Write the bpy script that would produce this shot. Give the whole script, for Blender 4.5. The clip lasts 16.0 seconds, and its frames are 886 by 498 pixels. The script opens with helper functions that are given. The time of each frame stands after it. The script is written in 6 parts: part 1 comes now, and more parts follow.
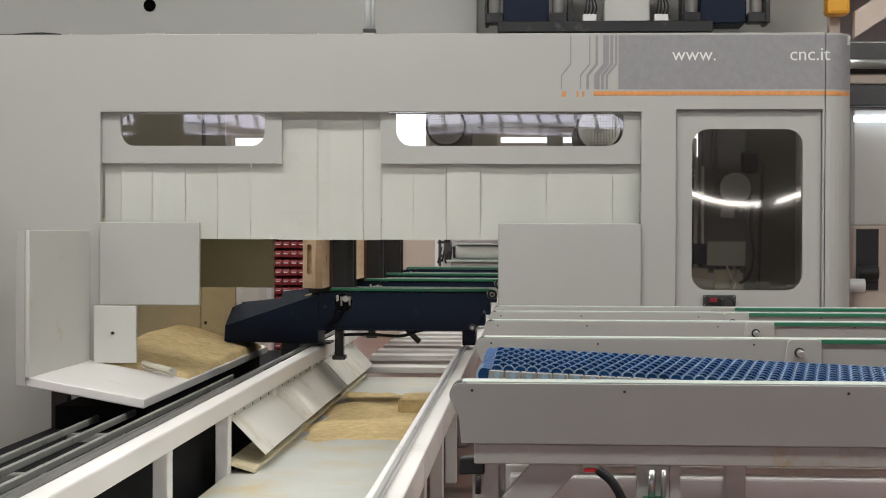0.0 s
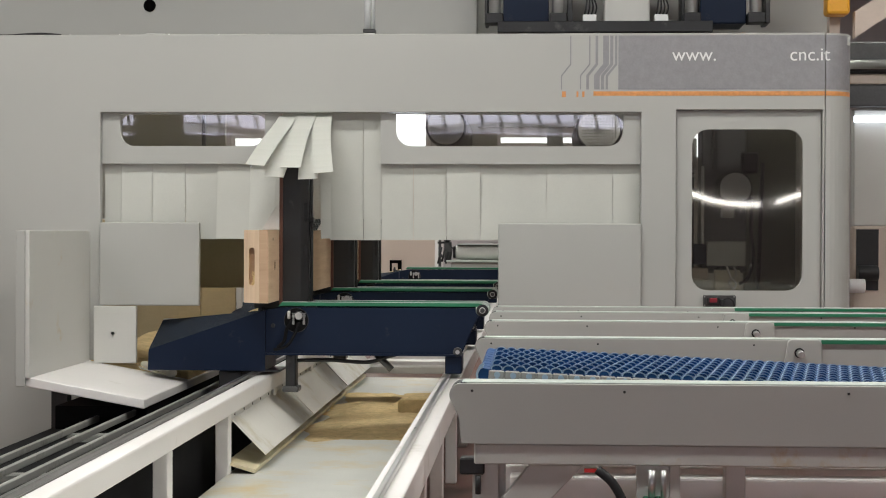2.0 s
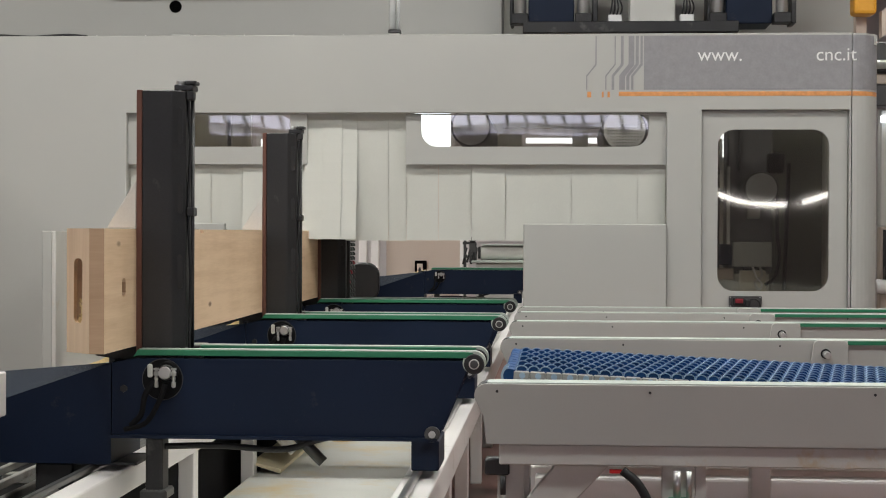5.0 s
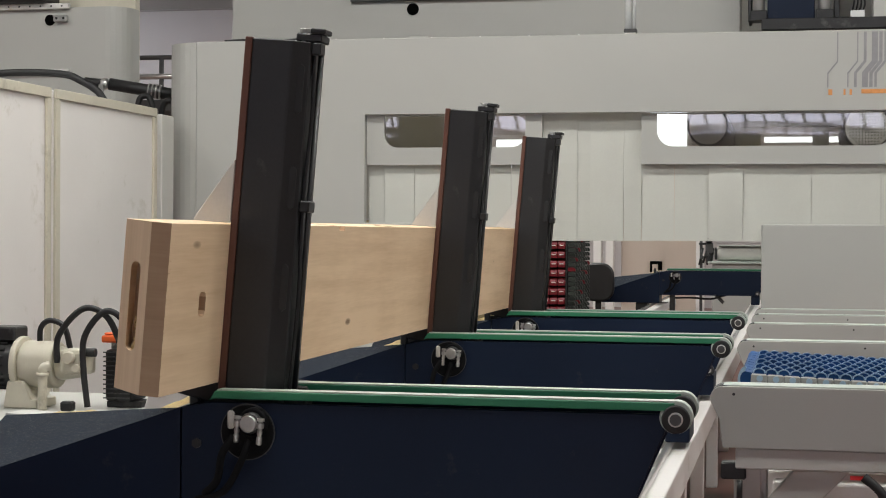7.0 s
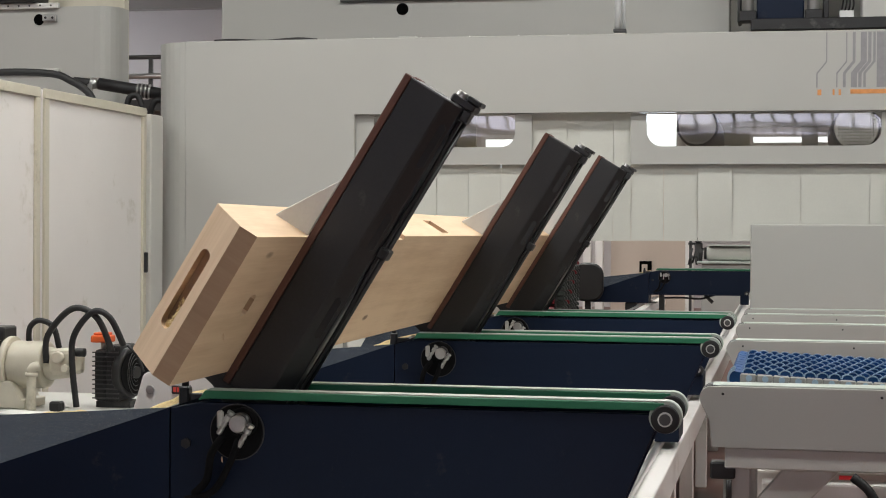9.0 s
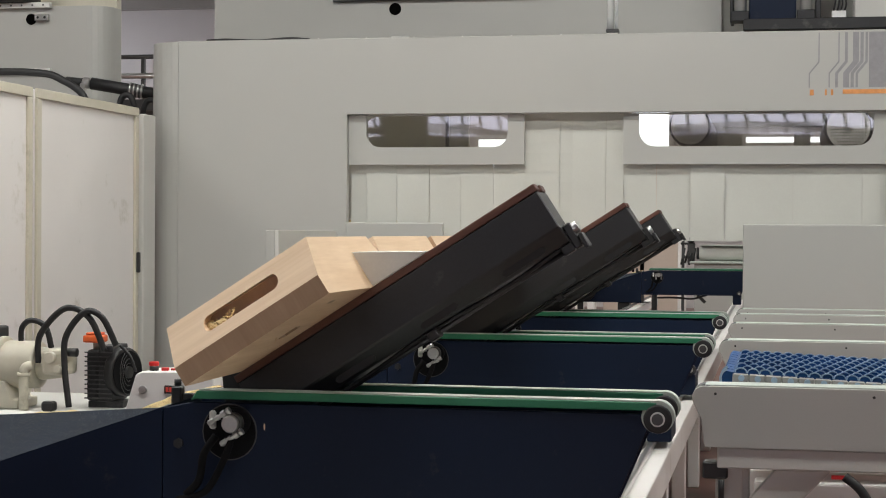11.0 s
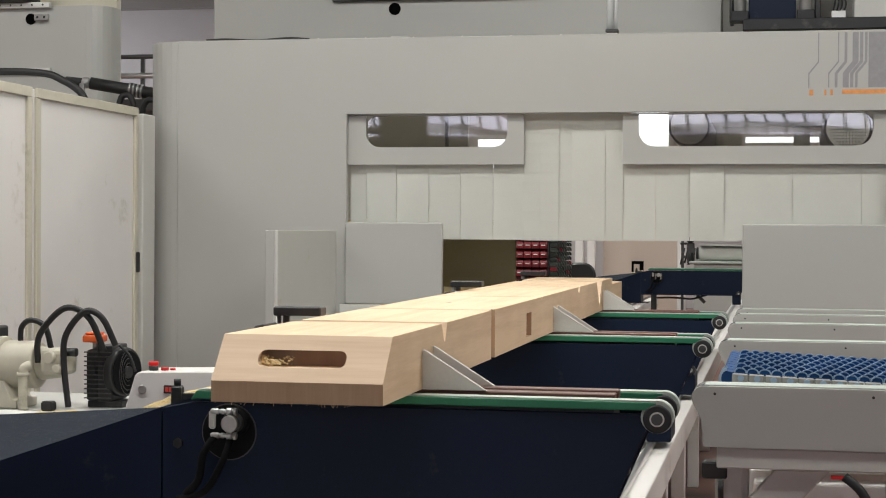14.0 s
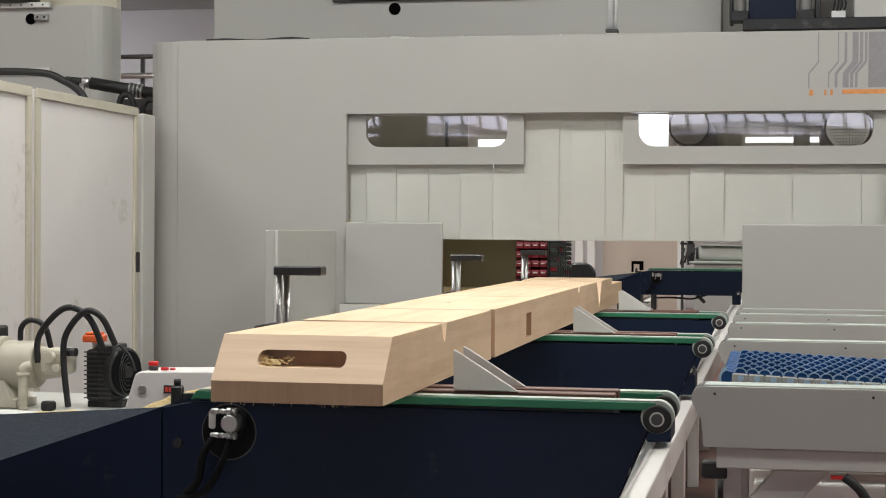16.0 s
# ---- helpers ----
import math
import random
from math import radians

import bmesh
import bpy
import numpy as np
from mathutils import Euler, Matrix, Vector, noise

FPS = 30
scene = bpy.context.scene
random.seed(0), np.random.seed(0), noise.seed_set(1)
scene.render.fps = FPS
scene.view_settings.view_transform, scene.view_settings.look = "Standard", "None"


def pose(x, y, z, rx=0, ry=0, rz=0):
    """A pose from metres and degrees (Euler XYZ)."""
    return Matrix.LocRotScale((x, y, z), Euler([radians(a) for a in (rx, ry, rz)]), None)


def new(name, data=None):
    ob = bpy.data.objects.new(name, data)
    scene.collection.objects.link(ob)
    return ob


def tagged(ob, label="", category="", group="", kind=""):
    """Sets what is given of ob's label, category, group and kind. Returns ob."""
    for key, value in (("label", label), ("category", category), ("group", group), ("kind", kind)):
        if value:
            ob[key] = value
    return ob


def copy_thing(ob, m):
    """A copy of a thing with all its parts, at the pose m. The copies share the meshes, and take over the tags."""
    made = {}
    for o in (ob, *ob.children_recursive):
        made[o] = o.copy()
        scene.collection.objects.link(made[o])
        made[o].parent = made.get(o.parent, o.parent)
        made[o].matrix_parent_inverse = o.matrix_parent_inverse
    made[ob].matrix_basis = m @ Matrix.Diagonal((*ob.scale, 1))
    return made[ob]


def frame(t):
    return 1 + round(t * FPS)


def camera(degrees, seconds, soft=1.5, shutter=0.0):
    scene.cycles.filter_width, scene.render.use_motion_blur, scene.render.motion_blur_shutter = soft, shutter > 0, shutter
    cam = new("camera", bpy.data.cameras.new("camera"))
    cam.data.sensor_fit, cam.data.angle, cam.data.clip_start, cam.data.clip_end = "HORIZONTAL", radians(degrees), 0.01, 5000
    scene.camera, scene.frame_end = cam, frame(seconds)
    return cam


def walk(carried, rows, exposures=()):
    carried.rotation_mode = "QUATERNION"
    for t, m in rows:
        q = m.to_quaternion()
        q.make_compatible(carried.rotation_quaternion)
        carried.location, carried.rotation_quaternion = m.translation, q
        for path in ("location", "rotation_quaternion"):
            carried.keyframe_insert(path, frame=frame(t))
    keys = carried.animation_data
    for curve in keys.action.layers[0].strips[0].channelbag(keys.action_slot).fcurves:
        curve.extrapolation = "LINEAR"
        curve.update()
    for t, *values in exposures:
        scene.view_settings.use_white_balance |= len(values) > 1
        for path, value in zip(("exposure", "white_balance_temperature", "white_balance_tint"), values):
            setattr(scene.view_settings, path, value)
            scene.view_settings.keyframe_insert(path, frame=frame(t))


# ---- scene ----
# ---- the camera: a tripod head that turns slowly to its left ----
cam = camera(29.775, 16.0, soft=1.05)
EYE_Z = 1.33
TURN = [(0, 3.023), (2.0, 3.023), (3.0, 3.04), (3.4, 3.05), (4.2, 3.13), (4.8, 3.57), (5.3, 4.568), (5.5, 5.231), (6.0, 8.101),
        (6.5, 10.715), (6.75, 11.528), (7.0, 11.94), (7.5, 12.063), (8.0, 11.94), (8.5, 11.783), (9.0, 11.582), (9.2, 11.52),
        (10.2, 11.38), (11.3, 11.317), (12.5, 11.297), (13.5, 11.312), (16.0, 11.312)]


def eased(table, t):
    """Linear reading of a table of (time, value)."""
    return float(np.interp(t, [a for a, _ in table], [b for _, b in table]))


TILT = [(0, -0.574), (5.5, -0.55), (6.5, -0.584), (16, -0.591)]
LEAN = [(0, 0.196), (5.5, 0.206), (6.5, 0.335), (16, 0.382)]
walk(cam, [(t, pose(0, 0, EYE_Z, 90 + eased(TILT, t), -eased(LEAN, t), yaw)) for t, yaw in TURN])

# ---- light: a bright factory hall with rows of ceiling lamps and a pale sky outside ----
world = bpy.data.worlds.new("world")
scene.world = world
world.use_nodes = True
wn = world.node_tree
sky = wn.nodes.new("ShaderNodeTexSky")
sky.sky_type, sky.sun_disc, sky.sun_elevation, sky.sun_rotation = "NISHITA", False, radians(40), radians(200)
wn.links.new(sky.outputs[0], wn.nodes["Background"].inputs[0])
wn.nodes["Background"].inputs[1].default_value = 0.1


def ceiling_lamp(x, y, z, sx, sy, watts):
    data = bpy.data.lights.new("hall_light", "AREA")
    data.shape, data.size, data.size_y, data.energy, data.color = "RECTANGLE", sx, sy, watts, (0.99, 0.99, 0.95)
    ob = new("hall_light", data)
    ob.matrix_world = pose(x, y, z)
    return ob


# the two lamps at x -9.5 are unseen, added to brighten the far wall
LAMPS = [(-6.5, 3.0, 5.3), (-1.5, 3.0, 5.3), (3.5, 3.0, 5.3), (-6.5, 6.3, 5.3), (-1.5, 6.3, 5.3), (3.5, 6.3, 5.3),
         (-6.5, 12, 5.3), (-1.5, 12, 5.3), (3.5, 12, 5.3), (-3.0, 18, 5.3), (3.0, 18, 5.3), (-3.0, 24, 5.3), (-9.5, 18, 5.3), (-9.5, 24.5, 5.3)]
for lx, ly, lz in LAMPS:
    ceiling_lamp(lx, ly, lz - 0.14, 2.6, 0.5, 84 if lx < -6 and ly < 7 else 118)
scene.view_settings.exposure = 0.0


# ---- materials ----
def material(name, base, rough=0.5, metal=0.0, vary=0.06, scale=6.0, grain=60.0, bump=0.02, stretch=(1, 1, 1), spec=0.5, dirt=None,
             dirt_amount=0.0, dirt_scale=3.0, per_object=0.0):
    m = bpy.data.materials.new(name)
    m.use_nodes = True
    t = m.node_tree
    n, link = t.nodes, t.links.new
    b = n["Principled BSDF"]
    b.inputs["Roughness"].default_value, b.inputs["Metallic"].default_value = rough, metal
    b.inputs["Specular IOR Level"].default_value = spec
    co = n.new("ShaderNodeTexCoord")
    mp = n.new("ShaderNodeMapping")
    mp.inputs["Scale"].default_value = stretch
    link(co.outputs["Object"], mp.inputs[0])
    broad, fine = n.new("ShaderNodeTexNoise"), n.new("ShaderNodeTexNoise")
    broad.inputs["Scale"].default_value, broad.inputs["Detail"].default_value = scale, 4
    fine.inputs["Scale"].default_value, fine.inputs["Detail"].default_value = grain, 3
    link(mp.outputs[0], broad.inputs["Vector"]), link(mp.outputs[0], fine.inputs["Vector"])
    add = n.new("ShaderNodeMath")
    add.operation = "MULTIPLY_ADD"
    add.inputs[1].default_value = 0.5
    link(fine.outputs[0], add.inputs[0]), link(broad.outputs[0], add.inputs[2])
    val = n.new("ShaderNodeMapRange")
    val.inputs[1].default_value, val.inputs[2].default_value = 0.4, 1.1
    val.inputs[3].default_value, val.inputs[4].default_value = 1 - vary * 1.6, 1 + vary * 1.6
    link(add.outputs[0], val.inputs[0])
    hsv = n.new("ShaderNodeHueSaturation")
    hsv.inputs["Color"].default_value = (*base, 1)
    last = val.outputs[0]
    if per_object:
        info = n.new("ShaderNodeObjectInfo")
        mr = n.new("ShaderNodeMapRange")
        mr.inputs[3].default_value, mr.inputs[4].default_value = 1 - per_object, 1 + per_object
        link(info.outputs["Random"], mr.inputs[0])
        mu = n.new("ShaderNodeMath")
        mu.operation = "MULTIPLY"
        link(last, mu.inputs[0]), link(mr.outputs[0], mu.inputs[1])
        last = mu.outputs[0]
    link(last, hsv.inputs["Value"])
    colour = hsv.outputs[0]
    if dirt:
        dn = n.new("ShaderNodeTexNoise")
        dn.inputs["Scale"].default_value, dn.inputs["Detail"].default_value, dn.inputs["Roughness"].default_value = dirt_scale, 8, 0.7
        link(co.outputs["Object"], dn.inputs["Vector"])
        dr = n.new("ShaderNodeMapRange")
        dr.inputs[1].default_value, dr.inputs[2].default_value = 0.62 - dirt_amount * 0.3, 0.72
        link(dn.outputs[0], dr.inputs[0])
        mix = n.new("ShaderNodeMix")
        mix.data_type = "RGBA"
        mix.inputs["B"].default_value = (*dirt, 1)
        link(dr.outputs[0], mix.inputs["Factor"]), link(colour, mix.inputs["A"])
        colour = mix.outputs["Result"]
    link(colour, b.inputs["Base Color"])
    rr = n.new("ShaderNodeMapRange")
    rr.inputs[3].default_value, rr.inputs[4].default_value = max(rough - 0.08, 0.02), min(rough + 0.1, 1)
    link(broad.outputs[0], rr.inputs[0]), link(rr.outputs[0], b.inputs["Roughness"])
    if bump:
        bp = n.new("ShaderNodeBump")
        bp.inputs["Strength"].default_value, bp.inputs["Distance"].default_value = bump * 10, 0.002
        link(fine.outputs[0], bp.inputs["Height"]), link(bp.outputs[0], b.inputs["Normal"])
    return m


def glowing(name, colour, strength):
    m = bpy.data.materials.new(name)
    m.use_nodes = True
    b = m.node_tree.nodes["Principled BSDF"]
    b.inputs["Base Color"].default_value = (0.05, 0.05, 0.05, 1)
    b.inputs["Emission Color"].default_value = (*colour, 1)
    b.inputs["Emission Strength"].default_value = strength
    return m


def glass_material(name, tint, rough=0.02):
    """Thin polycarbonate: mostly see-through with a mirror coat."""
    m = bpy.data.materials.new(name)
    m.use_nodes = True
    t = m.node_tree
    n, link = t.nodes, t.links.new
    clear, gloss, mix, fres = n.new("ShaderNodeBsdfTransparent"), n.new("ShaderNodeBsdfGlossy"), n.new("ShaderNodeMixShader"), n.new("ShaderNodeFresnel")
    clear.inputs[0].default_value = (*tint, 1)
    gloss.inputs["Roughness"].default_value = rough
    fres.inputs[0].default_value = 2.1
    noise_tex, bp = n.new("ShaderNodeTexNoise"), n.new("ShaderNodeBump")
    noise_tex.inputs["Scale"].default_value, noise_tex.inputs["Detail"].default_value = 3.0, 0.0
    bp.inputs["Strength"].default_value, bp.inputs["Distance"].default_value = 0.012, 0.02
    link(noise_tex.outputs[0], bp.inputs["Height"]), link(bp.outputs[0], gloss.inputs["Normal"])
    link(fres.outputs[0], mix.inputs[0]), link(clear.outputs[0], mix.inputs[1]), link(gloss.outputs[0], mix.inputs[2])
    link(mix.outputs[0], n["Material Output"].inputs[0])
    return m


def wood_material(name, light, dark, along="Y"):
    """Spruce glulam: long grain, a few darker lamellas and small knots."""
    m = bpy.data.materials.new(name)
    m.use_nodes = True
    t = m.node_tree
    n, link = t.nodes, t.links.new
    b = n["Principled BSDF"]
    b.inputs["Roughness"].default_value = 0.62
    b.inputs["Specular IOR Level"].default_value = 0.3
    co = n.new("ShaderNodeTexCoord")
    mp = n.new("ShaderNodeMapping")
    mp.inputs["Scale"].default_value = {"Y": (1, 0.05, 1), "X": (0.05, 1, 1), "Z": (1, 1, 0.05)}[along]
    link(co.outputs["Object"], mp.inputs[0])
    grain, broad, blot = n.new("ShaderNodeTexNoise"), n.new("ShaderNodeTexNoise"), n.new("ShaderNodeTexNoise")
    grain.inputs["Scale"].default_value, grain.inputs["Detail"].default_value = 170, 4
    broad.inputs["Scale"].default_value, broad.inputs["Detail"].default_value = 26, 3
    blot.inputs["Scale"].default_value, blot.inputs["Detail"].default_value = 3.5, 5
    link(mp.outputs[0], grain.inputs["Vector"]), link(mp.outputs[0], broad.inputs["Vector"]), link(co.outputs["Object"], blot.inputs["Vector"])
    a1 = n.new("ShaderNodeMath")
    a1.operation = "MULTIPLY_ADD"
    a1.inputs[1].default_value = 0.45
    link(grain.outputs[0], a1.inputs[0]), link(broad.outputs[0], a1.inputs[2])
    a2 = n.new("ShaderNodeMath")
    a2.operation = "MULTIPLY_ADD"
    a2.inputs[1].default_value = 0.6
    link(blot.outputs[0], a2.inputs[0]), link(a1.outputs[0], a2.inputs[2])
    ramp = n.new("ShaderNodeValToRGB")
    ramp.color_ramp.elements[0].position, ramp.color_ramp.elements[0].color = 0.72, (*dark, 1)
    ramp.color_ramp.elements[1].position, ramp.color_ramp.elements[1].color = 1.22, (*light, 1)
    mr = n.new("ShaderNodeMapRange")
    mr.inputs[1].default_value, mr.inputs[2].default_value = 0.55, 1.4
    ramp.color_ramp.elements[0].position, ramp.color_ramp.elements[1].position = 0.15, 0.75
    link(a2.outputs[0], mr.inputs[0]), link(mr.outputs[0], ramp.inputs[0])
    # knots: few dark spots, long along the grain
    kp = n.new("ShaderNodeMapping")
    kp.inputs["Scale"].default_value = {"Y": (5.0, 1.7, 5.0), "X": (1.7, 5.0, 5.0), "Z": (5.0, 5.0, 1.7)}[along]
    link(co.outputs["Object"], kp.inputs[0])
    vor = n.new("ShaderNodeTexVoronoi")
    vor.inputs["Scale"].default_value = 1.35
    link(kp.outputs[0], vor.inputs["Vector"])
    kr = n.new("ShaderNodeMapRange")
    kr.inputs[1].default_value, kr.inputs[2].default_value, kr.inputs[3].default_value, kr.inputs[4].default_value = 0.045, 0.085, 0.85, 0.0
    link(vor.outputs["Distance"], kr.inputs[0])
    mix = n.new("ShaderNodeMix")
    mix.data_type = "RGBA"
    mix.inputs["B"].default_value = (0.16, 0.075, 0.03, 1)
    link(kr.outputs[0], mix.inputs["Factor"]), link(ramp.outputs[0], mix.inputs["A"])
    link(mix.outputs["Result"], b.inputs["Base Color"])
    bp = n.new("ShaderNodeBump")
    bp.inputs["Strength"].default_value, bp.inputs["Distance"].default_value = 0.3, 0.001
    link(a1.outputs[0], bp.inputs["Height"]), link(bp.outputs[0], b.inputs["Normal"])
    return m


DUST = (0.5, 0.36, 0.17)
PAINT = material("grey_paint", (0.425, 0.425, 0.40), 0.42, vary=0.025, scale=1.3, grain=240, bump=0.004, dirt=(0.43, 0.42, 0.385), dirt_amount=0.06, dirt_scale=2.5)
PAINT_LIGHT = material("light_grey_paint", (0.58, 0.575, 0.54), 0.4, vary=0.03, scale=2, grain=200, bump=0.004, dirt=DUST, dirt_amount=0.1, dirt_scale=3.5)
PAINT_WHITE = material("white_paint", (0.79, 0.765, 0.745), 0.38, vary=0.03, scale=2, grain=200, bump=0.003, dirt=(0.58, 0.55, 0.49), dirt_amount=0.06)
STRIP = material("curtain_pvc", (0.545, 0.55, 0.505), 0.5, vary=0.04, scale=3, grain=150, bump=0.006, per_object=0.015)
BLUE = material("dark_blue_paint", (0.0055, 0.0125, 0.033), 0.45, vary=0.12, scale=3, grain=300, bump=0.008, spec=0.22, dirt=(0.03, 0.035, 0.045), dirt_amount=0.02, dirt_scale=9)
BLUE_DUSTY = material("dusty_blue_paint", (0.016, 0.022, 0.034), 0.75, vary=0.25, scale=8, grain=260, bump=0.02, spec=0.08, dirt=(0.20, 0.20, 0.19), dirt_amount=0.24, dirt_scale=240)
GREEN = material("green_belt", (0.018, 0.17, 0.085), 0.5, vary=0.08, scale=4, grain=180, bump=0.01)
GREEN_TOP = material("belt_top", (0.42, 0.47, 0.43), 0.5, vary=0.1, scale=10, grain=220, bump=0.02)
BLACK = material("black_steel", (0.017, 0.017, 0.018), 0.42, vary=0.25, scale=4, grain=120, bump=0.01, dirt=(0.09, 0.085, 0.08), dirt_amount=0.1, dirt_scale=6)
RUBBER = material("black_rubber", (0.012, 0.012, 0.013), 0.55, vary=0.15, bump=0.01)
BROWN = material("brown_phenolic", (0.115, 0.045, 0.03), 0.5, vary=0.12, scale=3, grain=90, bump=0.015, dirt=(0.25, 0.16, 0.10), dirt_amount=0.05)
STEEL = material("bright_steel", (0.55, 0.55, 0.54), 0.3, 0.9, vary=0.08, grain=180, bump=0.01)
ZINC = material("zinc_sheet", (0.66, 0.66, 0.63), 0.5, 0.15, vary=0.08, scale=5, grain=120, bump=0.01, dirt=DUST, dirt_amount=0.08, dirt_scale=4)
DARKSTEEL = material("dark_steel", (0.09, 0.09, 0.09), 0.4, 0.7, vary=0.15, bump=0.01)
WOOD = wood_material("spruce", (0.80, 0.60, 0.405), (0.65, 0.45, 0.275))
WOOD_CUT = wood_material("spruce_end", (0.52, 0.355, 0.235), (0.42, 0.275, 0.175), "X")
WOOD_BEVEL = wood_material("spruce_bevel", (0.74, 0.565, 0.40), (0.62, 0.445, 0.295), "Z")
DUSTMAT = material("sawdust", (0.64, 0.49, 0.26), 0.9, vary=0.16, scale=18, grain=210, bump=0.16, spec=0.1, dirt=(0.34, 0.21, 0.09), dirt_amount=0.12, dirt_scale=34)
DUSTY_BOARD = material("dusty_board", (0.46, 0.37, 0.22), 0.7, vary=0.12, scale=3, grain=160, bump=0.01, dirt=(0.60, 0.46, 0.24), dirt_amount=0.35, dirt_scale=2.5)
DUSTY_SHEET = material("dusty_sheet", (0.70, 0.62, 0.42), 0.6, vary=0.08, scale=3, grain=150, bump=0.01, dirt=DUST, dirt_amount=0.4, dirt_scale=3)
MATT_BLACK = material("matt_black", (0.008, 0.008, 0.009), 0.8, vary=0.2, bump=0.01, spec=0.12)
RAILSTEEL = material("rail_steel", (0.16, 0.16, 0.155), 0.35, 0.8, vary=0.15, bump=0.01)
TRAY_SHEET = material("tray_sheet", (0.60, 0.605, 0.565), 0.5, 0.1, vary=0.06, scale=4, grain=140, bump=0.008, dirt=(0.62, 0.50, 0.28), dirt_amount=0.42, dirt_scale=2.6)
BAR_GREY = material("bar_grey", (0.27, 0.27, 0.25), 0.5, vary=0.1, scale=5, grain=150, bump=0.006, dirt=(0.12, 0.11, 0.09), dirt_amount=0.25, dirt_scale=5)
OLIVE = material("olive_board", (0.30, 0.26, 0.15), 0.6, vary=0.05, scale=2, bump=0.004)
HOLE = material("dark_hole", (0.003, 0.003, 0.003), 0.9, vary=0.0, bump=0, spec=0.0)
SKIRT = material("dusty_white_sheet", (0.76, 0.74, 0.68), 0.42, vary=0.05, scale=2, grain=150, bump=0.006, dirt=(0.50, 0.42, 0.24), dirt_amount=0.32, dirt_scale=2.2)
RED = material("red_plastic", (0.20, 0.012, 0.02), 0.4, vary=0.08)
REDLIT = material("red_button", (0.6, 0.02, 0.02), 0.35, vary=0.05)
ORANGE = material("orange_print", (0.66, 0.29, 0.10), 0.4, vary=0.12, scale=30)
ORANGE_BOX = material("orange_plastic", (0.75, 0.13, 0.03), 0.4, vary=0.06)
GREYPRINT = material("grey_print", (0.27, 0.265, 0.275), 0.4, vary=0.08, scale=25, grain=90)
WHITEPRINT = material("white_print", (0.8, 0.8, 0.79), 0.4, vary=0.02)
CUPBLUE = material("blue_silicone", (0.010, 0.055, 0.165), 0.55, vary=0.1, per_object=0.3, spec=0.2)
CUPRIM = material("pale_blue_rim", (0.36, 0.50, 0.62), 0.5, vary=0.1, spec=0.3)
CLEAR = material("clear_plastic", (0.72, 0.74, 0.74), 0.15, vary=0.05)
CUPCLEAR = material("frosted_plastic", (0.34, 0.345, 0.33), 0.3, vary=0.08)
CREAM = material("cream_enamel", (0.58, 0.545, 0.445), 0.35, vary=0.05, bump=0.006, dirt=(0.3, 0.27, 0.2), dirt_amount=0.1)
FLOORMAT = material("red_floor_paint", (0.23, 0.125, 0.105), 0.4, vary=0.1, scale=1.5, grain=40, bump=0.004, dirt=(0.25, 0.2, 0.17), dirt_amount=0.3, dirt_scale=0.8)
HALLWALL = material("hall_panel", (0.60, 0.565, 0.56), 0.6, vary=0.04, scale=0.8)
HALLROOF = material("roof_concrete", (0.30, 0.285, 0.27), 0.8, vary=0.1, scale=0.6, bump=0.01)
BEIGE = material("beige_panel", (0.56, 0.47, 0.40), 0.55, vary=0.04, scale=1)
YELLOW = material("yellow_paint", (0.75, 0.36, 0.03), 0.4, vary=0.05)
GLASS = glass_material("window_sheet", (0.82, 0.81, 0.76))
LAMPGLOW = glowing("lamp_glow", (1.0, 0.97, 0.92), 9.0)
SKYGLOW = glowing("daylight", (0.86, 0.92, 1.0), 3.0)
PALEGLOW = glowing("pale_daylight", (0.80, 0.80, 1.0), 3.4)
SCREENGLOW = glowing("red_display", (1.0, 0.05, 0.02), 0.3)


# ---- mesh helpers ----
def box(x0, x1, y0, y1, z0, z1, bevel=0.0, segments=1, bm=None):
    made = bm or bmesh.new()
    part_bm = bmesh.new()
    bmesh.ops.create_cube(part_bm, size=1)
    for v in part_bm.verts:
        v.co = ((x0 + x1) / 2 + v.co.x * (x1 - x0), (y0 + y1) / 2 + v.co.y * (y1 - y0), (z0 + z1) / 2 + v.co.z * (z1 - z0))
    if bevel:
        bmesh.ops.bevel(part_bm, geom=part_bm.edges[:], offset=bevel, segments=segments, affect="EDGES", profile=0.5)
    return merged(made, part_bm)


def merged(a, b):
    keep = {v: a.verts.new(v.co) for v in b.verts}
    for f in b.faces:
        g = a.faces.new([keep[v] for v in f.verts])
        g.material_index, g.smooth = f.material_index, f.smooth
    b.free()
    return a


def prism(points, axis, a, b, bevel=0.0, bm=None, segments=1):
    """A flat outline pushed from a to b along an axis. Outline pairs: for y (x, z), for x (y, z), for z (x, y)."""
    put = {"y": lambda u, v, w: (u, w, v), "x": lambda u, v, w: (w, u, v), "z": lambda u, v, w: (u, v, w)}[axis]
    p = bmesh.new()
    low = [p.verts.new(put(u, v, a)) for u, v in points]
    high = [p.verts.new(put(u, v, b)) for u, v in points]
    p.faces.new(low), p.faces.new(high[::-1])
    k = len(points)
    for i in range(k):
        p.faces.new((low[i], high[i], high[(i + 1) % k], low[(i + 1) % k]))
    bmesh.ops.recalc_face_normals(p, faces=p.faces[:])
    if bevel:
        bmesh.ops.bevel(p, geom=p.edges[:], offset=bevel, segments=segments, affect="EDGES", profile=0.5)
    return merged(bm or bmesh.new(), p)


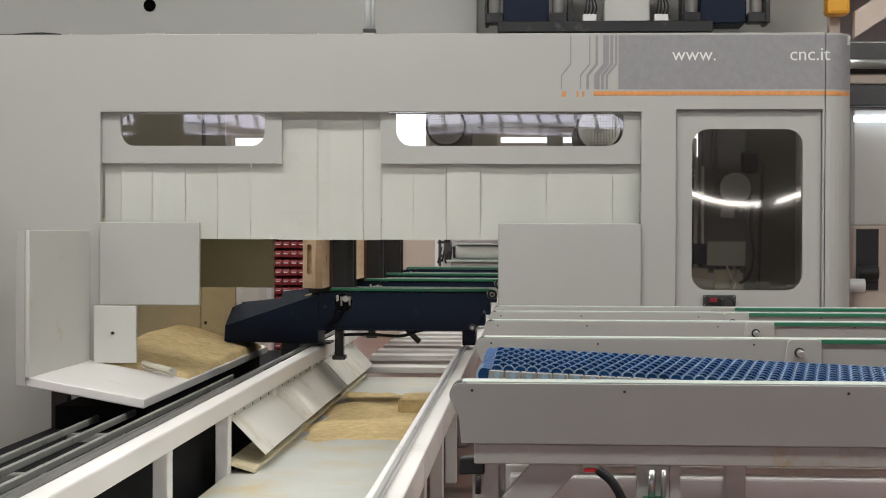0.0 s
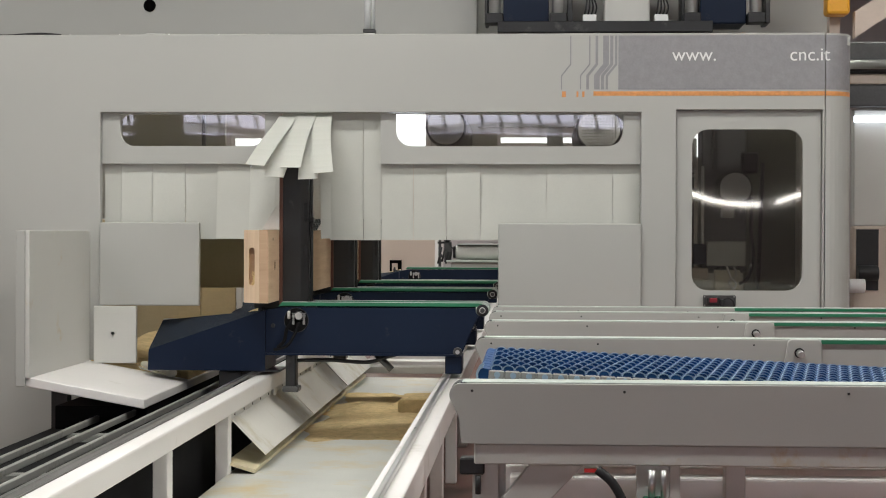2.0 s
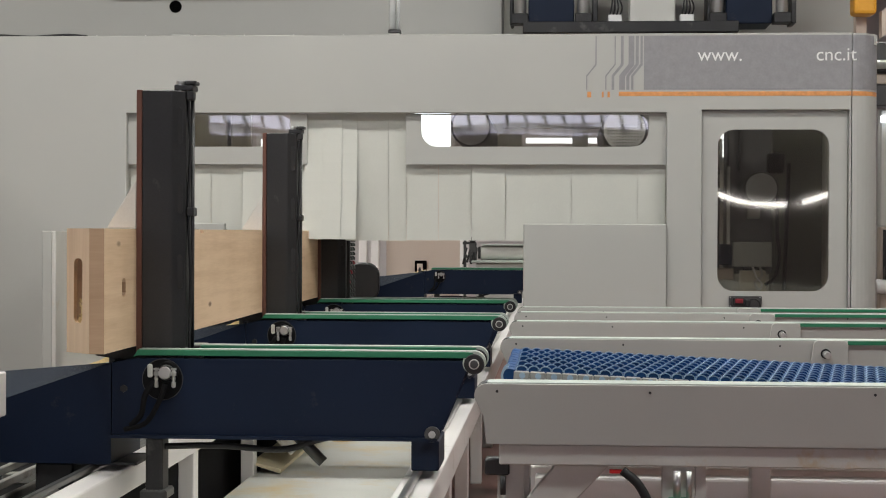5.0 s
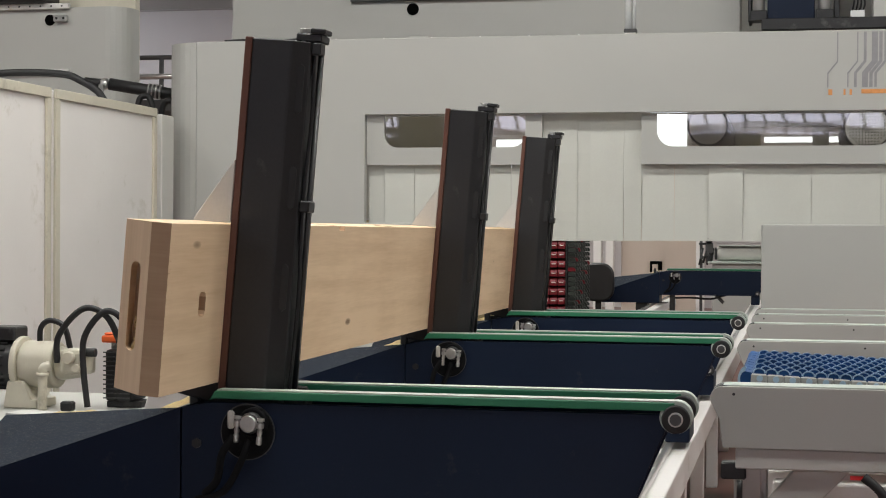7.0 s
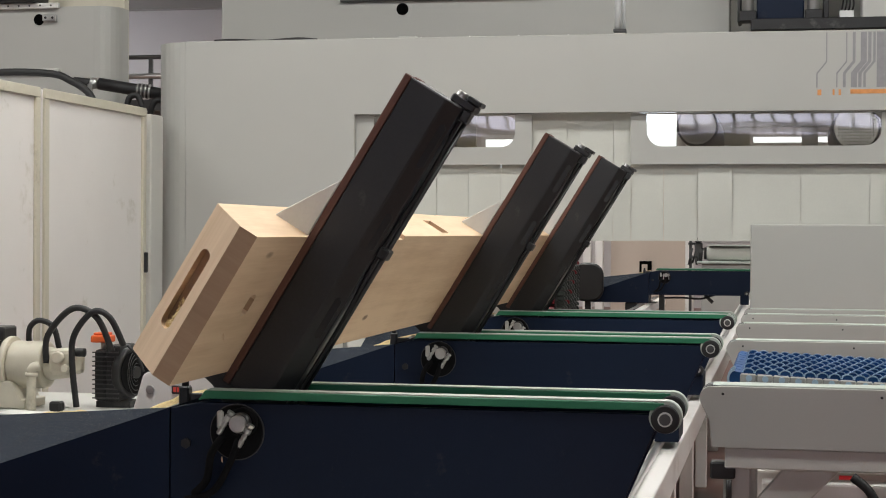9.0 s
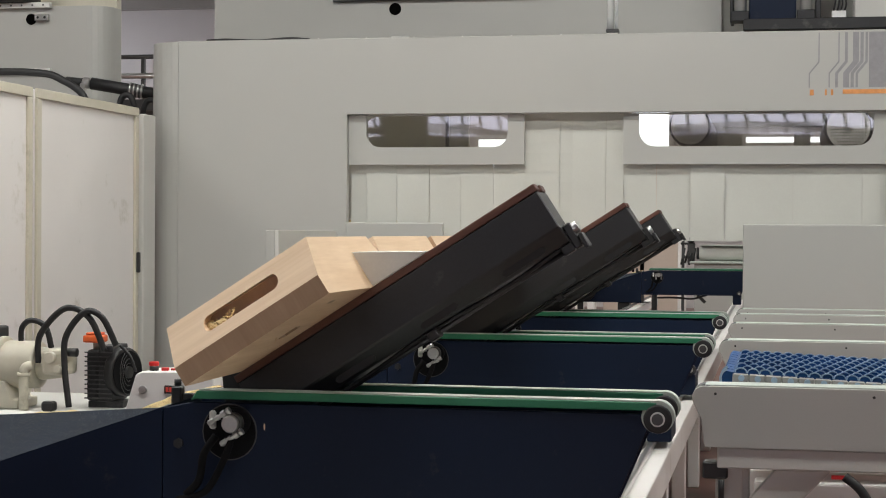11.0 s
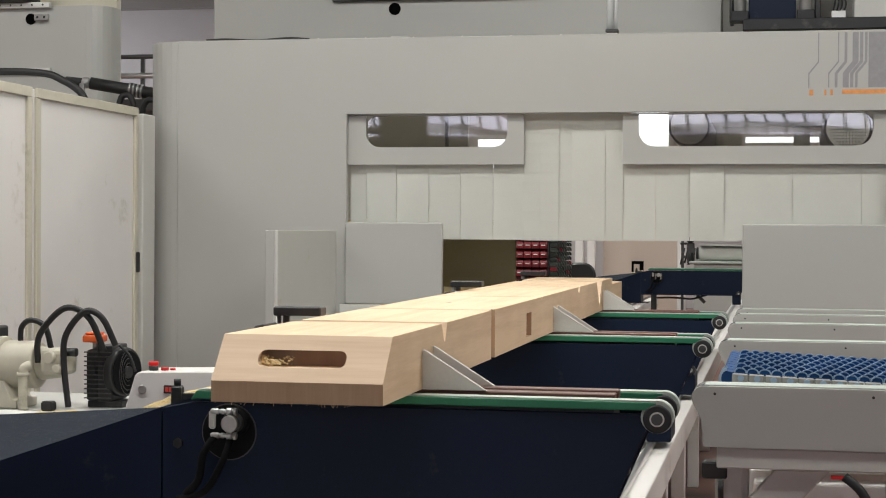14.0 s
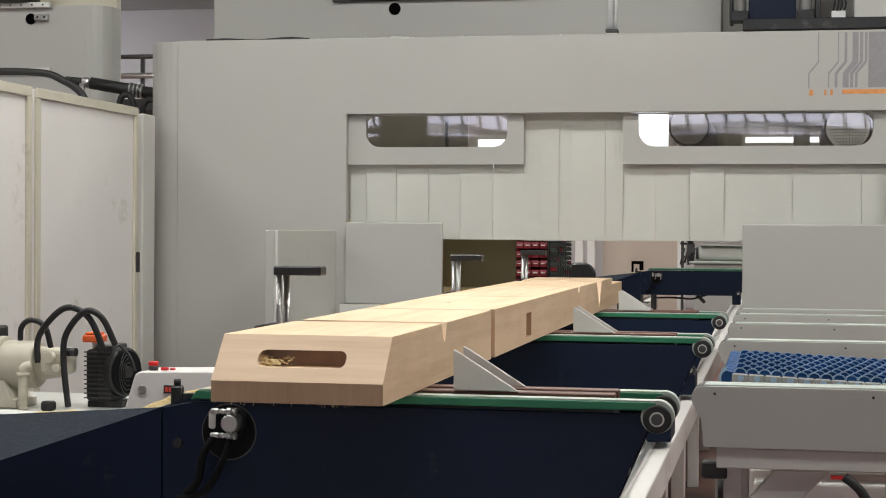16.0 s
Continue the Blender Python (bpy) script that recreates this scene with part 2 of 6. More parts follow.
def rod(a, b, r, sides=20, r2=None, bevel=0.0, bm=None, smooth=True):
    a, b = Vector(a), Vector(b)
    p = bmesh.new()
    bmesh.ops.create_cone(p, cap_ends=True, segments=sides, radius1=r, radius2=r if r2 is None else r2, depth=(b - a).length)
    if bevel:
        rim = [e for e in p.edges if abs(abs(e.verts[0].co.z) - (b - a).length / 2) < 1e-6 and abs(e.verts[0].co.z - e.verts[1].co.z) < 1e-6]
        bmesh.ops.bevel(p, geom=rim, offset=bevel, segments=2, affect="EDGES", profile=0.5)
    for f in p.faces:
        f.smooth = smooth and len(f.verts) == 4
    m = Matrix.Translation((a + b) / 2) @ (b - a).to_track_quat("Z", "Y").to_matrix().to_4x4()
    bmesh.ops.transform(p, matrix=m, verts=p.verts[:])
    return merged(bm or bmesh.new(), p)


def hose(points, r, sides=10, steps=8, bm=None):
    """A round hose through points, smoothed."""
    pts = [Vector(p) for p in points]
    line = []
    for i in range(len(pts) - 1):
        p0, p1, p2, p3 = pts[max(i - 1, 0)], pts[i], pts[i + 1], pts[min(i + 2, len(pts) - 1)]
        for k in range(steps):
            s = k / steps
            line.append(0.5 * (2 * p1 + (p2 - p0) * s + (2 * p0 - 5 * p1 + 4 * p2 - p3) * s * s + (3 * p1 - p0 - 3 * p2 + p3) * s ** 3))
    line.append(pts[-1])
    made = bm or bmesh.new()
    rings = []
    for i, c in enumerate(line):
        d = (line[min(i + 1, len(line) - 1)] - line[max(i - 1, 0)]).normalized()
        u = d.orthogonal().normalized() if not rings else (side - d * side.dot(d)).normalized()
        side = u
        w = d.cross(u)
        rings.append([made.verts.new(c + r * (math.cos(2 * math.pi * k / sides) * u + math.sin(2 * math.pi * k / sides) * w)) for k in range(sides)])
    for a, b in zip(rings, rings[1:]):
        for k in range(sides):
            f = made.faces.new((a[k], a[(k + 1) % sides], b[(k + 1) % sides], b[k]))
            f.smooth = True
    made.faces.new(rings[0][::-1]), made.faces.new(rings[-1])
    return made


def rounded(x0, x1, z0, z1, r, steps=6, corners=(1, 1, 1, 1)):
    """Outline of a rectangle with round corners: lower left, lower right, upper right, upper left."""
    pts = []
    for (cx, cz, a0), on, (sx, sz) in zip(((x0 + r, z0 + r, 180), (x1 - r, z0 + r, 270), (x1 - r, z1 - r, 0), (x0 + r, z1 - r, 90)), corners,
                                          ((x0, z0), (x1, z0), (x1, z1), (x0, z1))):
        if on:
            pts += [(cx + r * math.cos(radians(a0 + 90 * k / steps)), cz + r * math.sin(radians(a0 + 90 * k / steps))) for k in range(steps + 1)]
        else:
            pts.append((sx, sz))
    return pts


def framed(outer, inner, y0, y1, bm=None):
    """A plate in the xz plane with one hole; both outlines have the same count of points, in the same order."""
    made = bm or bmesh.new()
    k = len(outer)
    loops = [[made.verts.new((u, y, v)) for u, v in line] for y in (y0, y1) for line in (outer, inner)]
    fo, fi, bo, bi = loops
    for i in range(k):
        j = (i + 1) % k
        made.faces.new((fo[i], fo[j], fi[j], fi[i]))
        made.faces.new((bo[j], bo[i], bi[i], bi[j]))
        made.faces.new((fo[j], fo[i], bo[i], bo[j]))
        made.faces.new((fi[i], fi[j], bi[j], bi[i]))
    return made


def square_outline(x0, x1, z0, z1, steps=6, r=0.001):
    return rounded(x0, x1, z0, z1, r, steps)


def part(name, bm, mat, parent=None, label="", at=None):
    me = bpy.data.meshes.new(name)
    bm.to_mesh(me)
    bm.free()
    for m in (mat if isinstance(mat, (list, tuple)) else [mat]):
        me.materials.append(m)
    ob = new(name, me)
    if parent:
        ob.parent = parent
    if at is not None:
        ob.matrix_basis = at
    if label:
        tagged(ob, label)
    return ob


def empty(name, x=0, y=0, z=0):
    ob = new(name)
    ob.empty_display_size = 0.1
    ob.location = (x, y, z)
    return ob


def carved(ob, cutters):
    """Takes the cutter solids out of a mesh and leaves a plain mesh."""
    tools = []
    for c in cutters:
        bmesh.ops.recalc_face_normals(c, faces=c.faces[:])
        me = bpy.data.meshes.new("tool")
        c.to_mesh(me)
        c.free()
        tool = new("tool", me)
        mod = ob.modifiers.new("cut", "BOOLEAN")
        mod.operation, mod.object, mod.solver = "DIFFERENCE", tool, "EXACT"
        tools.append(tool)
    bpy.context.view_layer.update()
    me = bpy.data.meshes.new_from_object(ob.evaluated_get(bpy.context.evaluated_depsgraph_get()))
    ob.modifiers.clear()
    ob.data = me
    for tool in tools:
        bpy.data.objects.remove(tool)
    return ob


def text_mesh(body, size):
    cu = bpy.data.curves.new("text", "FONT")
    cu.body, cu.size, cu.extrude = body, size, 0.0006
    ob = new("text", cu)
    bpy.context.view_layer.update()
    me = bpy.data.meshes.new_from_object(ob.evaluated_get(bpy.context.evaluated_depsgraph_get()))
    bpy.data.objects.remove(ob)
    return me


# ================= the setting: hall =================
def hall():
    x0, x1, y0, y1, top = -15.0, 13.0, -14.0, 30.0, 5.9
    tagged(part("floor", box(x0, x1, y0, y1, -0.2, 0), FLOORMAT), "worn red painted concrete factory floor", "floor", kind="structure")
    tagged(part("wall_north", box(x0, x1, y1, y1 + 0.3, 0, top), HALLWALL), "pale greyish pink hall wall panels", "wall", kind="structure")
    tagged(part("wall_south", box(x0, x1, y0 - 0.3, y0, 0, top), HALLWALL), "pale greyish pink hall wall panels", "wall", kind="structure")
    tagged(part("wall_west", box(x0 - 0.3, x0, y0 - 0.3, y1 + 0.3, 0, top), HALLWALL), "pale greyish pink hall wall panels", "wall", kind="structure")
    tagged(part("wall_east", box(x1, x1 + 0.3, y0 - 0.3, y1 + 0.3, 0, top), HALLWALL), "pale greyish pink hall wall panels", "wall", kind="structure")
    roof = box(x0, x1, y0, y1, top, top + 0.3)
    for k in range(15):
        yy = y0 + 1.5 + k * 3.0
        prism([(x0 + 0.01, top - 0.001), (x1 - 0.01, top - 0.001), (x1 - 0.01, top - 0.45), (x0 + 0.01, top - 0.45)], "y", yy - 0.12, yy + 0.12, bm=roof)
    tagged(part("ceiling", roof, HALLROOF), "grey concrete hall ceiling with deep beams", "ceiling", kind="structure")


hall()


def hall_lamp(x, y, z):
    lamp = empty("ceiling_light", x, y, z)
    tagged(lamp, "long suspended hall lamp with bright white tubes", "ceiling lamp", "hall lamps")
    part("housing", box(-1.35, 1.35, -0.3, 0.3, 0.0, 0.1, 0.01), PAINT_WHITE, lamp)
    for dy in (-0.12, 0.12):
        part("tube", rod((-1.25, dy, -0.03), (1.25, dy, -0.03), 0.03, 10), LAMPGLOW, lamp)
    for dx in (-1.0, 1.0):
        part("suspension_rod", rod((dx, 0, 0.1), (dx, 0, 5.9 - z), 0.008, 6), STEEL, lamp)


for lx, ly, lz in LAMPS:
    hall_lamp(lx, ly, lz)


# ================= timing of the moving things =================
# front carriage's pivot line along the track, and the tilt of the arms
TRACK = [(0, 10.80), (0.5, 10.28), (1.0, 9.75), (1.5, 9.19), (2.0, 8.63), (2.5, 8.07), (3.0, 7.50), (3.6, 6.80), (4.2, 6.09), (4.8, 5.38), (5.3, 4.77), (5.5, 4.53),
         (5.75, 4.22), (6.0, 3.96), (6.25, 3.76), (6.5, 3.665), (6.75, 3.66), (16.0, 3.66)]
ANGLE = [(0, 0.0), (6.35, 0.0), (6.7, 1.3), (7.0, 4.46), (7.5, 11.73), (8.0, 18.63), (8.5, 24.84), (9.0, 31.4), (9.2, 34.0), (10.2, 47.1), (11.3, 61.3), (11.5, 64.17), (12.0, 71.92),
         (12.5, 79.61), (12.8, 85.2), (13.0, 88.47), (13.2, 90.0), (16.0, 90.0)]
PX, PZ, REST = -1.2275, 0.8925, 3.66      # pivot axis of the tilting arms; where the front carriage stops
HX, HZ = -1.1925, 0.8985      # axis of the drive's clamped shaft
SPACING = (0.0, 2.24, 3.98)


# ================= the machine: long grey enclosure =================
D = 8.8
OPEN_L, OPEN_R, OPEN_T = -2.30, 0.576, 1.966
DOOR_L, DOOR_R, DOOR_T = 0.759, 1.520, 1.979
M_L, M_R, M_TOP = -3.27, 1.53, 2.38


def machine():
    m = empty("machining_centre", 0, D, 0)
    tagged(m, "long light grey enclosure of a beam machining centre", "machine")
    thick = 0.05
    y0, y1 = 0.0, thick
    # front shell in four plates round the openings
    shell = [(M_L, 0.02), (OPEN_L, 0.02), (OPEN_L, OPEN_T), (OPEN_R, OPEN_T), (OPEN_R, 0.02), (DOOR_L, 0.02), (DOOR_L, DOOR_T), (DOOR_R, DOOR_T),
             (DOOR_R, 0.02), (M_R, 0.02), (M_R, M_TOP), (M_L, M_TOP)]
    part("front_shell", prism(shell, "y", y0, y1, 0.003), PAINT, m)
    # rounded corner posts
    left = [(M_L, 0.0)] + [(M_L - 0.205 * math.sin(radians(a)), 0.185 - 0.185 * math.cos(radians(a))) for a in range(0, 91, 10)] + [(M_L - 0.205, 0.9), (M_L - 0.1, 0.9), (M_L - 0.1, 0.06), (M_L, 0.05)]
    corner = prism([(u, v) for u, v in left], "z", 0.02, M_TOP - 0.004)
    part("corner_post", corner, PAINT, m)
    right = [(M_R + 0.004, 0.0)] + [(M_R + 0.004 + 0.15 * math.sin(radians(a)), 0.15 - 0.15 * math.cos(radians(a))) for a in range(0, 91, 10)] + [(M_R + 0.154, 0.9), (M_R + 0.1, 0.9), (M_R + 0.1, 0.06), (M_R + 0.004, 0.05)]
    part("corner_post", prism(right, "z", 0.02, M_TOP - 0.002), PAINT, m)
    part("seam", box(M_L - 0.003, M_L - 0.0005, 0.0005, 0.01, 0.02, M_TOP - 0.003), DARKSTEEL, m)
    # roof, back and sides close the shell
    part("roof_panel", box(M_L - 0.14, M_R + 0.14, 0.06, 0.32, M_TOP - 0.06, M_TOP - 0.01), PAINT, m)
    part("side_panel", box(M_L - 0.145, M_L - 0.1, 0.9, 3.2, 0.02, M_TOP - 0.004), PAINT, m)
    part("side_panel", box(M_R + 0.1, M_R + 0.15, 0.9, 3.2, 0.02, M_TOP - 0.004), PAINT, m)
    # recessed upper sheets with the wide sight windows
    rec = 0.035

    def sight(x0, x1, wx0, wx1, wz0, wz1, z0, z1, r, corners):
        outer = square_outline(x0, x1, z0, z1)
        inner = rounded(wx0, wx1, wz0, wz1, r, 6, (1, 1, 1, 1))
        if not corners[2]:
            inner = rounded(wx0, wx1, wz0, wz1 + 0.0, r, 6)
            top = []
            for u, v in inner:
                if v > wz1 - r:
                    v = wz1
                    u = wx1 if u > (wx0 + wx1) / 2 else wx0
                top.append((u, v))
            seen, fixed = set(), []
            for k, (u, v) in enumerate(top):
                fixed.append((u + 1e-5 * k, v - 1e-5 * k) if (u, v) in seen else (u, v))
                seen.add((u, v))
            inner = fixed
        p = part("sheet", framed(outer, inner, rec, rec + 0.02), PAINT, m)
        g = part("sight_window", prism(rounded(wx0 - 0.012, wx1 + 0.012, wz0 - 0.012, wz1 + 0.001, r), "y", rec + 0.021, rec + 0.027), GLASS, p, "clear rounded polycarbonate window")
        g.visible_shadow = False
        return p

    sight(OPEN_L + 0.002, -1.329, -2.20, -1.42, 1.788, 1.958, 1.694, OPEN_T - 0.002, 0.075, (1, 1, 0, 0))
    sight(-0.80, OPEN_R - 0.002, -0.719, 0.485, 1.788, 1.958, 1.694, OPEN_T - 0.002, 0.085, (1, 1, 0, 0))
    # the door with its tall window
    door = part("door", framed(square_outline(DOOR_L + 0.004, DOOR_R - 0.004, 0.06, DOOR_T - 0.003), rounded(0.845, 1.424, 1.03, 1.878, 0.085), 0.03, 0.055), PAINT, m, "grey steel door with a tall rounded window")
    pane, cells = bmesh.new(), 20
    net = [[[pane.verts.new((0.835 + 0.599 * i / cells, yy + 0.0048 * (1 - (2 * i / cells - 1) ** 2) * (0.868 * j / cells - 0.434), 1.02 + 0.868 * j / cells))
             for j in range(cells + 1)] for i in range(cells + 1)] for yy in (0.060, 0.064)]
    for side, sheet in enumerate(net):
        for i in range(cells):
            for j in range(cells):
                loop = (sheet[i][j], sheet[i + 1][j], sheet[i + 1][j + 1], sheet[i][j + 1])
                pane.faces.new(loop if side == 0 else loop[::-1]).smooth = True
    g = part("door_window", pane, GLASS, door, "bulging tinted polycarbonate window")
    g.visible_shadow = False
    lock = part("interlock", box(0.905, 1.075, 0.012, 0.028, 0.945, 1.005, 0.003), DARKSTEEL, door, "dark interlock plate with a red lever and black lead")
    part("interlock_body", box(0.922, 0.985, -0.012, 0.0115, 0.957, 0.997, 0.004), BLACK, lock)
    part("interlock_key", box(0.99, 1.012, -0.01, 0.0115, 0.95, 0.985, 0.003), RUBBER, lock)
    part("lead", hose([(1.01, -0.002, 0.985), (1.035, -0.006, 0.992), (1.06, -0.004, 0.975), (1.066, 0.004, 0.95)], 0.004, 6), RUBBER, lock)
    for bx, bz in ((0.912, 0.998), (1.066, 0.998), (0.912, 0.952)):
        part("bolt", rod((bx, 0.008, bz), (bx, 0.0118, bz), 0.004, 6), STEEL, lock)
    part("interlock_lever", box(0.935, 0.975, -0.02, -0.0125, 0.968, 0.992, 0.003), RED, door)
    # lower boards in front of the opening
    part("cover_plate", box(OPEN_L + 0.003, -1.758, -0.03, 0.0, 0.936, 1.379, 0.006, 2), PAINT, m)
    part("cover_plate", box(-0.172, OPEN_R + 0.0, -0.03, -0.001, 0.70, 1.380, 0.006, 2), PAINT, m)
    part("cover_plate", box(-2.32, -2.09, -0.06, -0.031, 0.63, 0.934, 0.005, 2), PAINT_LIGHT, m)
    part("knob", rod((-2.215, -0.061, 0.79), (-2.215, -0.07, 0.79), 0.008, 10), BLACK, m)
    # printed stripes
    part("orange_stripe", box(0.325, M_R, -0.0015, 0.0, 2.052, 2.075), ORANGE, m)
    for x, w in ((0.160, 0.02), (0.236, 0.010), (0.266, 0.012)):
        part("orange_mark", box(x, x + w, -0.0015, 0, 2.045, 2.075), ORANGE, m)
    part("grey_field", box(0.455, M_R, -0.0015, 0.0, 2.085, M_TOP - 0.012), GREYPRINT, m)
    for x, w in ((0.202, 0.006), (0.302, 0.006), (0.335, 0.014), (0.375, 0.03), (0.412, 0.016), (0.437, 0.012)):
        s = 0.048
        pts = [(x, M_TOP - 0.012), (x + w, M_TOP - 0.012), (x + w, 2.215), (x + w - s, 2.155), (x + w - s, 2.085), (x - s, 2.085), (x - s, 2.160), (x, 2.22)]
        part("grey_trace", prism(pts, "y", -0.0015, 0.0), GREYPRINT, m)
    def arc(r0, r1):
        c = M_R + 0.004
        out = [(c + r1 * math.sin(radians(a)), 0.15 - r1 * math.cos(radians(a))) for a in range(0, 71, 7)]
        return out + [(c + r0 * math.sin(radians(a)), 0.15 - r0 * math.cos(radians(a))) for a in range(70, -1, -7)]
    part("orange_stripe", prism(arc(0.1502, 0.1515), "z", 2.052, 2.075), ORANGE, m)
    part("grey_field", prism(arc(0.1502, 0.1515), "z", 2.085, M_TOP - 0.012), GREYPRINT, m)
    me = text_mesh("www.", 0.098)
    me.materials.append(WHITEPRINT)
    t = new("web_lettering", me)
    t.parent = m
    t.matrix_basis = pose(0.735, -0.004, 2.235, 90, 0, 0)
    t2 = text_mesh("cnc.it", 0.098)
    t2.materials.append(WHITEPRINT)
    t = new("web_lettering", t2)
    t.parent = m
    t.matrix_basis = pose(1.345, -0.004, 2.235, 90, 0, 0)
    return m


machine()


def chute():
    c = empty("shavings_chute", -2.348, 7.7, 0)
    tagged(c, "light grey sheet metal chute for wood shavings beside the opening", "chute")
    part("side_wall", box(-0.02, 0.0, 0.0, 1.07, 0.64, 1.333, 0.003), PAINT_LIGHT, c)
    # darker paint on the flange: the shade on this face is in its colour
    part("front_flange", box(-0.066, -0.0205, 0.0, 0.02, 0.60, 1.333, 0.003), PAINT, c)
    slope = [(-0.066, 0.652), (0.0, 0.64), (0.539, 0.542), (0.539, 0.497), (-0.066, 0.607)]
    for ya, yb in ((0.02, 1.02), (1.024, 1.9), (1.904, 2.8), (2.804, 3.7)):
        part("tray", prism(slope, "y", ya, yb, 0.004), PAINT_WHITE, c)
    liner = bmesh.new()
    curl = [(0.030 * (1 - 0.045 * k) * math.cos(radians(200 + 34 * k)), 0.030 * (1 - 0.045 * k) * math.sin(radians(200 + 34 * k))) for k in range(13)]
    ends = [[liner.verts.new((x0 + u, y0 + 0.3 * u, z0 + v)) for u, v in curl] for x0, y0, z0 in ((0.30, 1.04, 0.625), (0.47, 0.96, 0.592))]
    for k in range(12):
        liner.faces.new((ends[0][k], ends[0][k + 1], ends[1][k + 1], ends[1][k])).smooth = True
    roll = part("rolled_liner", liner, CREAM, c, "curled scrap of stiff cream sheet")
    roll.modifiers.new("thickness", "SOLIDIFY").thickness = 0.003
    # black box stands in for the shadow below the tray
    part("shade_box", box(0.05, 0.50, 0.25, 3.6, 0.372, 0.485, 0.004), MATT_BLACK, c)
    part("leg", box(0.12, 0.2, 0.5, 0.58, 0.0, 0.359), BLACK, c)
    part("leg", box(-0.07, 0.01, 0.6, 0.68, 0.0, 0.61), BLACK, c)


chute()


# ---- strip curtain: short strips beside a tall middle part ----
def curtain_strip(x0, x1, z_top, z_bot, y, lean=0.0):
    """One hanging strip; its origin lies on its top edge."""
    n = 10
    bm = bmesh.new()
    rows = []
    bulge = random.uniform(-0.006, 0.006)
    twist = random.uniform(-0.004, 0.004)
    for k in range(n + 1):
        z = -(z_top - z_bot) * k / n
        row = []
        for s in (-0.5, -0.17, 0.17, 0.5):
            yy = bulge * math.sin(math.pi * k / n) + twist * s * k / n
            row.append((s * (x1 - x0), yy, z))
        rows.append(row)
    grid = {}
    for side, off in ((0, -0.0015), (1, 0.0015)):
        for k, row in enumerate(rows):
            for j, (a, b, c) in enumerate(row):
                grid[side, k, j] = bm.verts.new((a, b + off, c))
    for k in range(n):
        for j in range(3):
            f = bm.faces.new((grid[0, k, j], grid[0, k + 1, j], grid[0, k + 1, j + 1], grid[0, k, j + 1]))
            g = bm.faces.new((grid[1, k, j + 1], grid[1, k + 1, j + 1], grid[1, k + 1, j], grid[1, k, j]))
            f.smooth = g.smooth = False
        for j in (0, 3):
            e = (grid[0, k, j], grid[1, k, j], grid[1, k + 1, j], grid[0, k + 1, j])
            bm.faces.new(e if j == 0 else e[::-1])
    for j in range(3):
        bm.faces.new((grid[0, n, j], grid[1, n, j], grid[1, n, j + 1], grid[0, n, j + 1]))
        bm.faces.new((grid[0, 0, j + 1], grid[1, 0, j + 1], grid[1, 0, j], grid[0, 0, j]))
    ob = part("curtain_strip", bm, STRIP)
    ob.matrix_basis = pose((x0 + x1) / 2, y, z_top, lean, 0, 0)
    return tagged(ob, "off-white flexible plastic curtain strip in the machine opening", "curtain strip", "curtain strips")


STRIPS_LOW = [-2.295, -2.203, -2.035, -1.855, -1.68, -1.50, -1.33, -0.80, -0.628, -0.45, -0.27, 0.08, 0.43, 0.574]
STRIPS_TALL = [-1.075, -0.895, -0.80]
strips = {}
for a, b in zip(STRIPS_LOW, STRIPS_LOW[1:]):
    if (a, b) == (-1.33, -0.80):
        continue
    strips["low", a] = curtain_strip(a + 0.0012, b - 0.0012, 1.72, 1.29, D + 0.072 + random.uniform(-0.004, 0.004))
for a, b in zip(STRIPS_TALL, STRIPS_TALL[1:]):
    strips["tall", a] = curtain_strip(a + 0.001, b - 0.001, 1.964, 1.288, D + 0.074 + random.uniform(-0.006, 0.006))


# strips in the way of the arms: limp, in short pieces that follow one another, in two overlapping layers
SEGS, SEG_LEN = 13, 0.676 / 13


def limp_strip(xm, width, y, label):
    st = empty("curtain_strip", xm, y, 1.964)
    tagged(st, label, "curtain strip", "curtain strips")
    bm = bmesh.new()
    us = (-0.5, -0.25, 0.0, 0.25, 0.5)
    grid = [[[bm.verts.new((u * width, off + 0.0006 * (4 * u * u - 1), v)) for u in us] for v in (0.001, -SEG_LEN - 0.001)] for off in (-0.0012, 0.0012)]
    for j in range(4):
        bm.faces.new((grid[0][0][j], grid[0][1][j], grid[0][1][j + 1], grid[0][0][j + 1]))
        bm.faces.new((grid[1][0][j + 1], grid[1][1][j + 1], grid[1][1][j], grid[1][0][j]))
        bm.faces.new((grid[0][1][j], grid[1][1][j], grid[1][1][j + 1], grid[0][1][j + 1]))
        bm.faces.new((grid[0][0][j + 1], grid[1][0][j + 1], grid[1][0][j], grid[0][0][j]))
    for j in (0, 4):
        loop = (grid[0][0][j], grid[1][0][j], grid[1][1][j], grid[0][1][j])
        bm.faces.new(loop if j == 0 else loop[::-1])
    first = part("strip_piece", bm, STRIP, st)
    pieces = [first]
    for k in range(1, SEGS):
        ob = new("strip_piece", first.data)
        ob.parent = st
        pieces.append(ob)
    for k, ob in enumerate(pieces):
        ob.matrix_basis = pose(0, 0, -SEG_LEN * k)
    return pieces


FRONT_LABEL = "limp off-white plastic curtain strip that the arms push aside"
BACK_LABEL = "limp off-white plastic curtain strip hanging behind its neighbours"
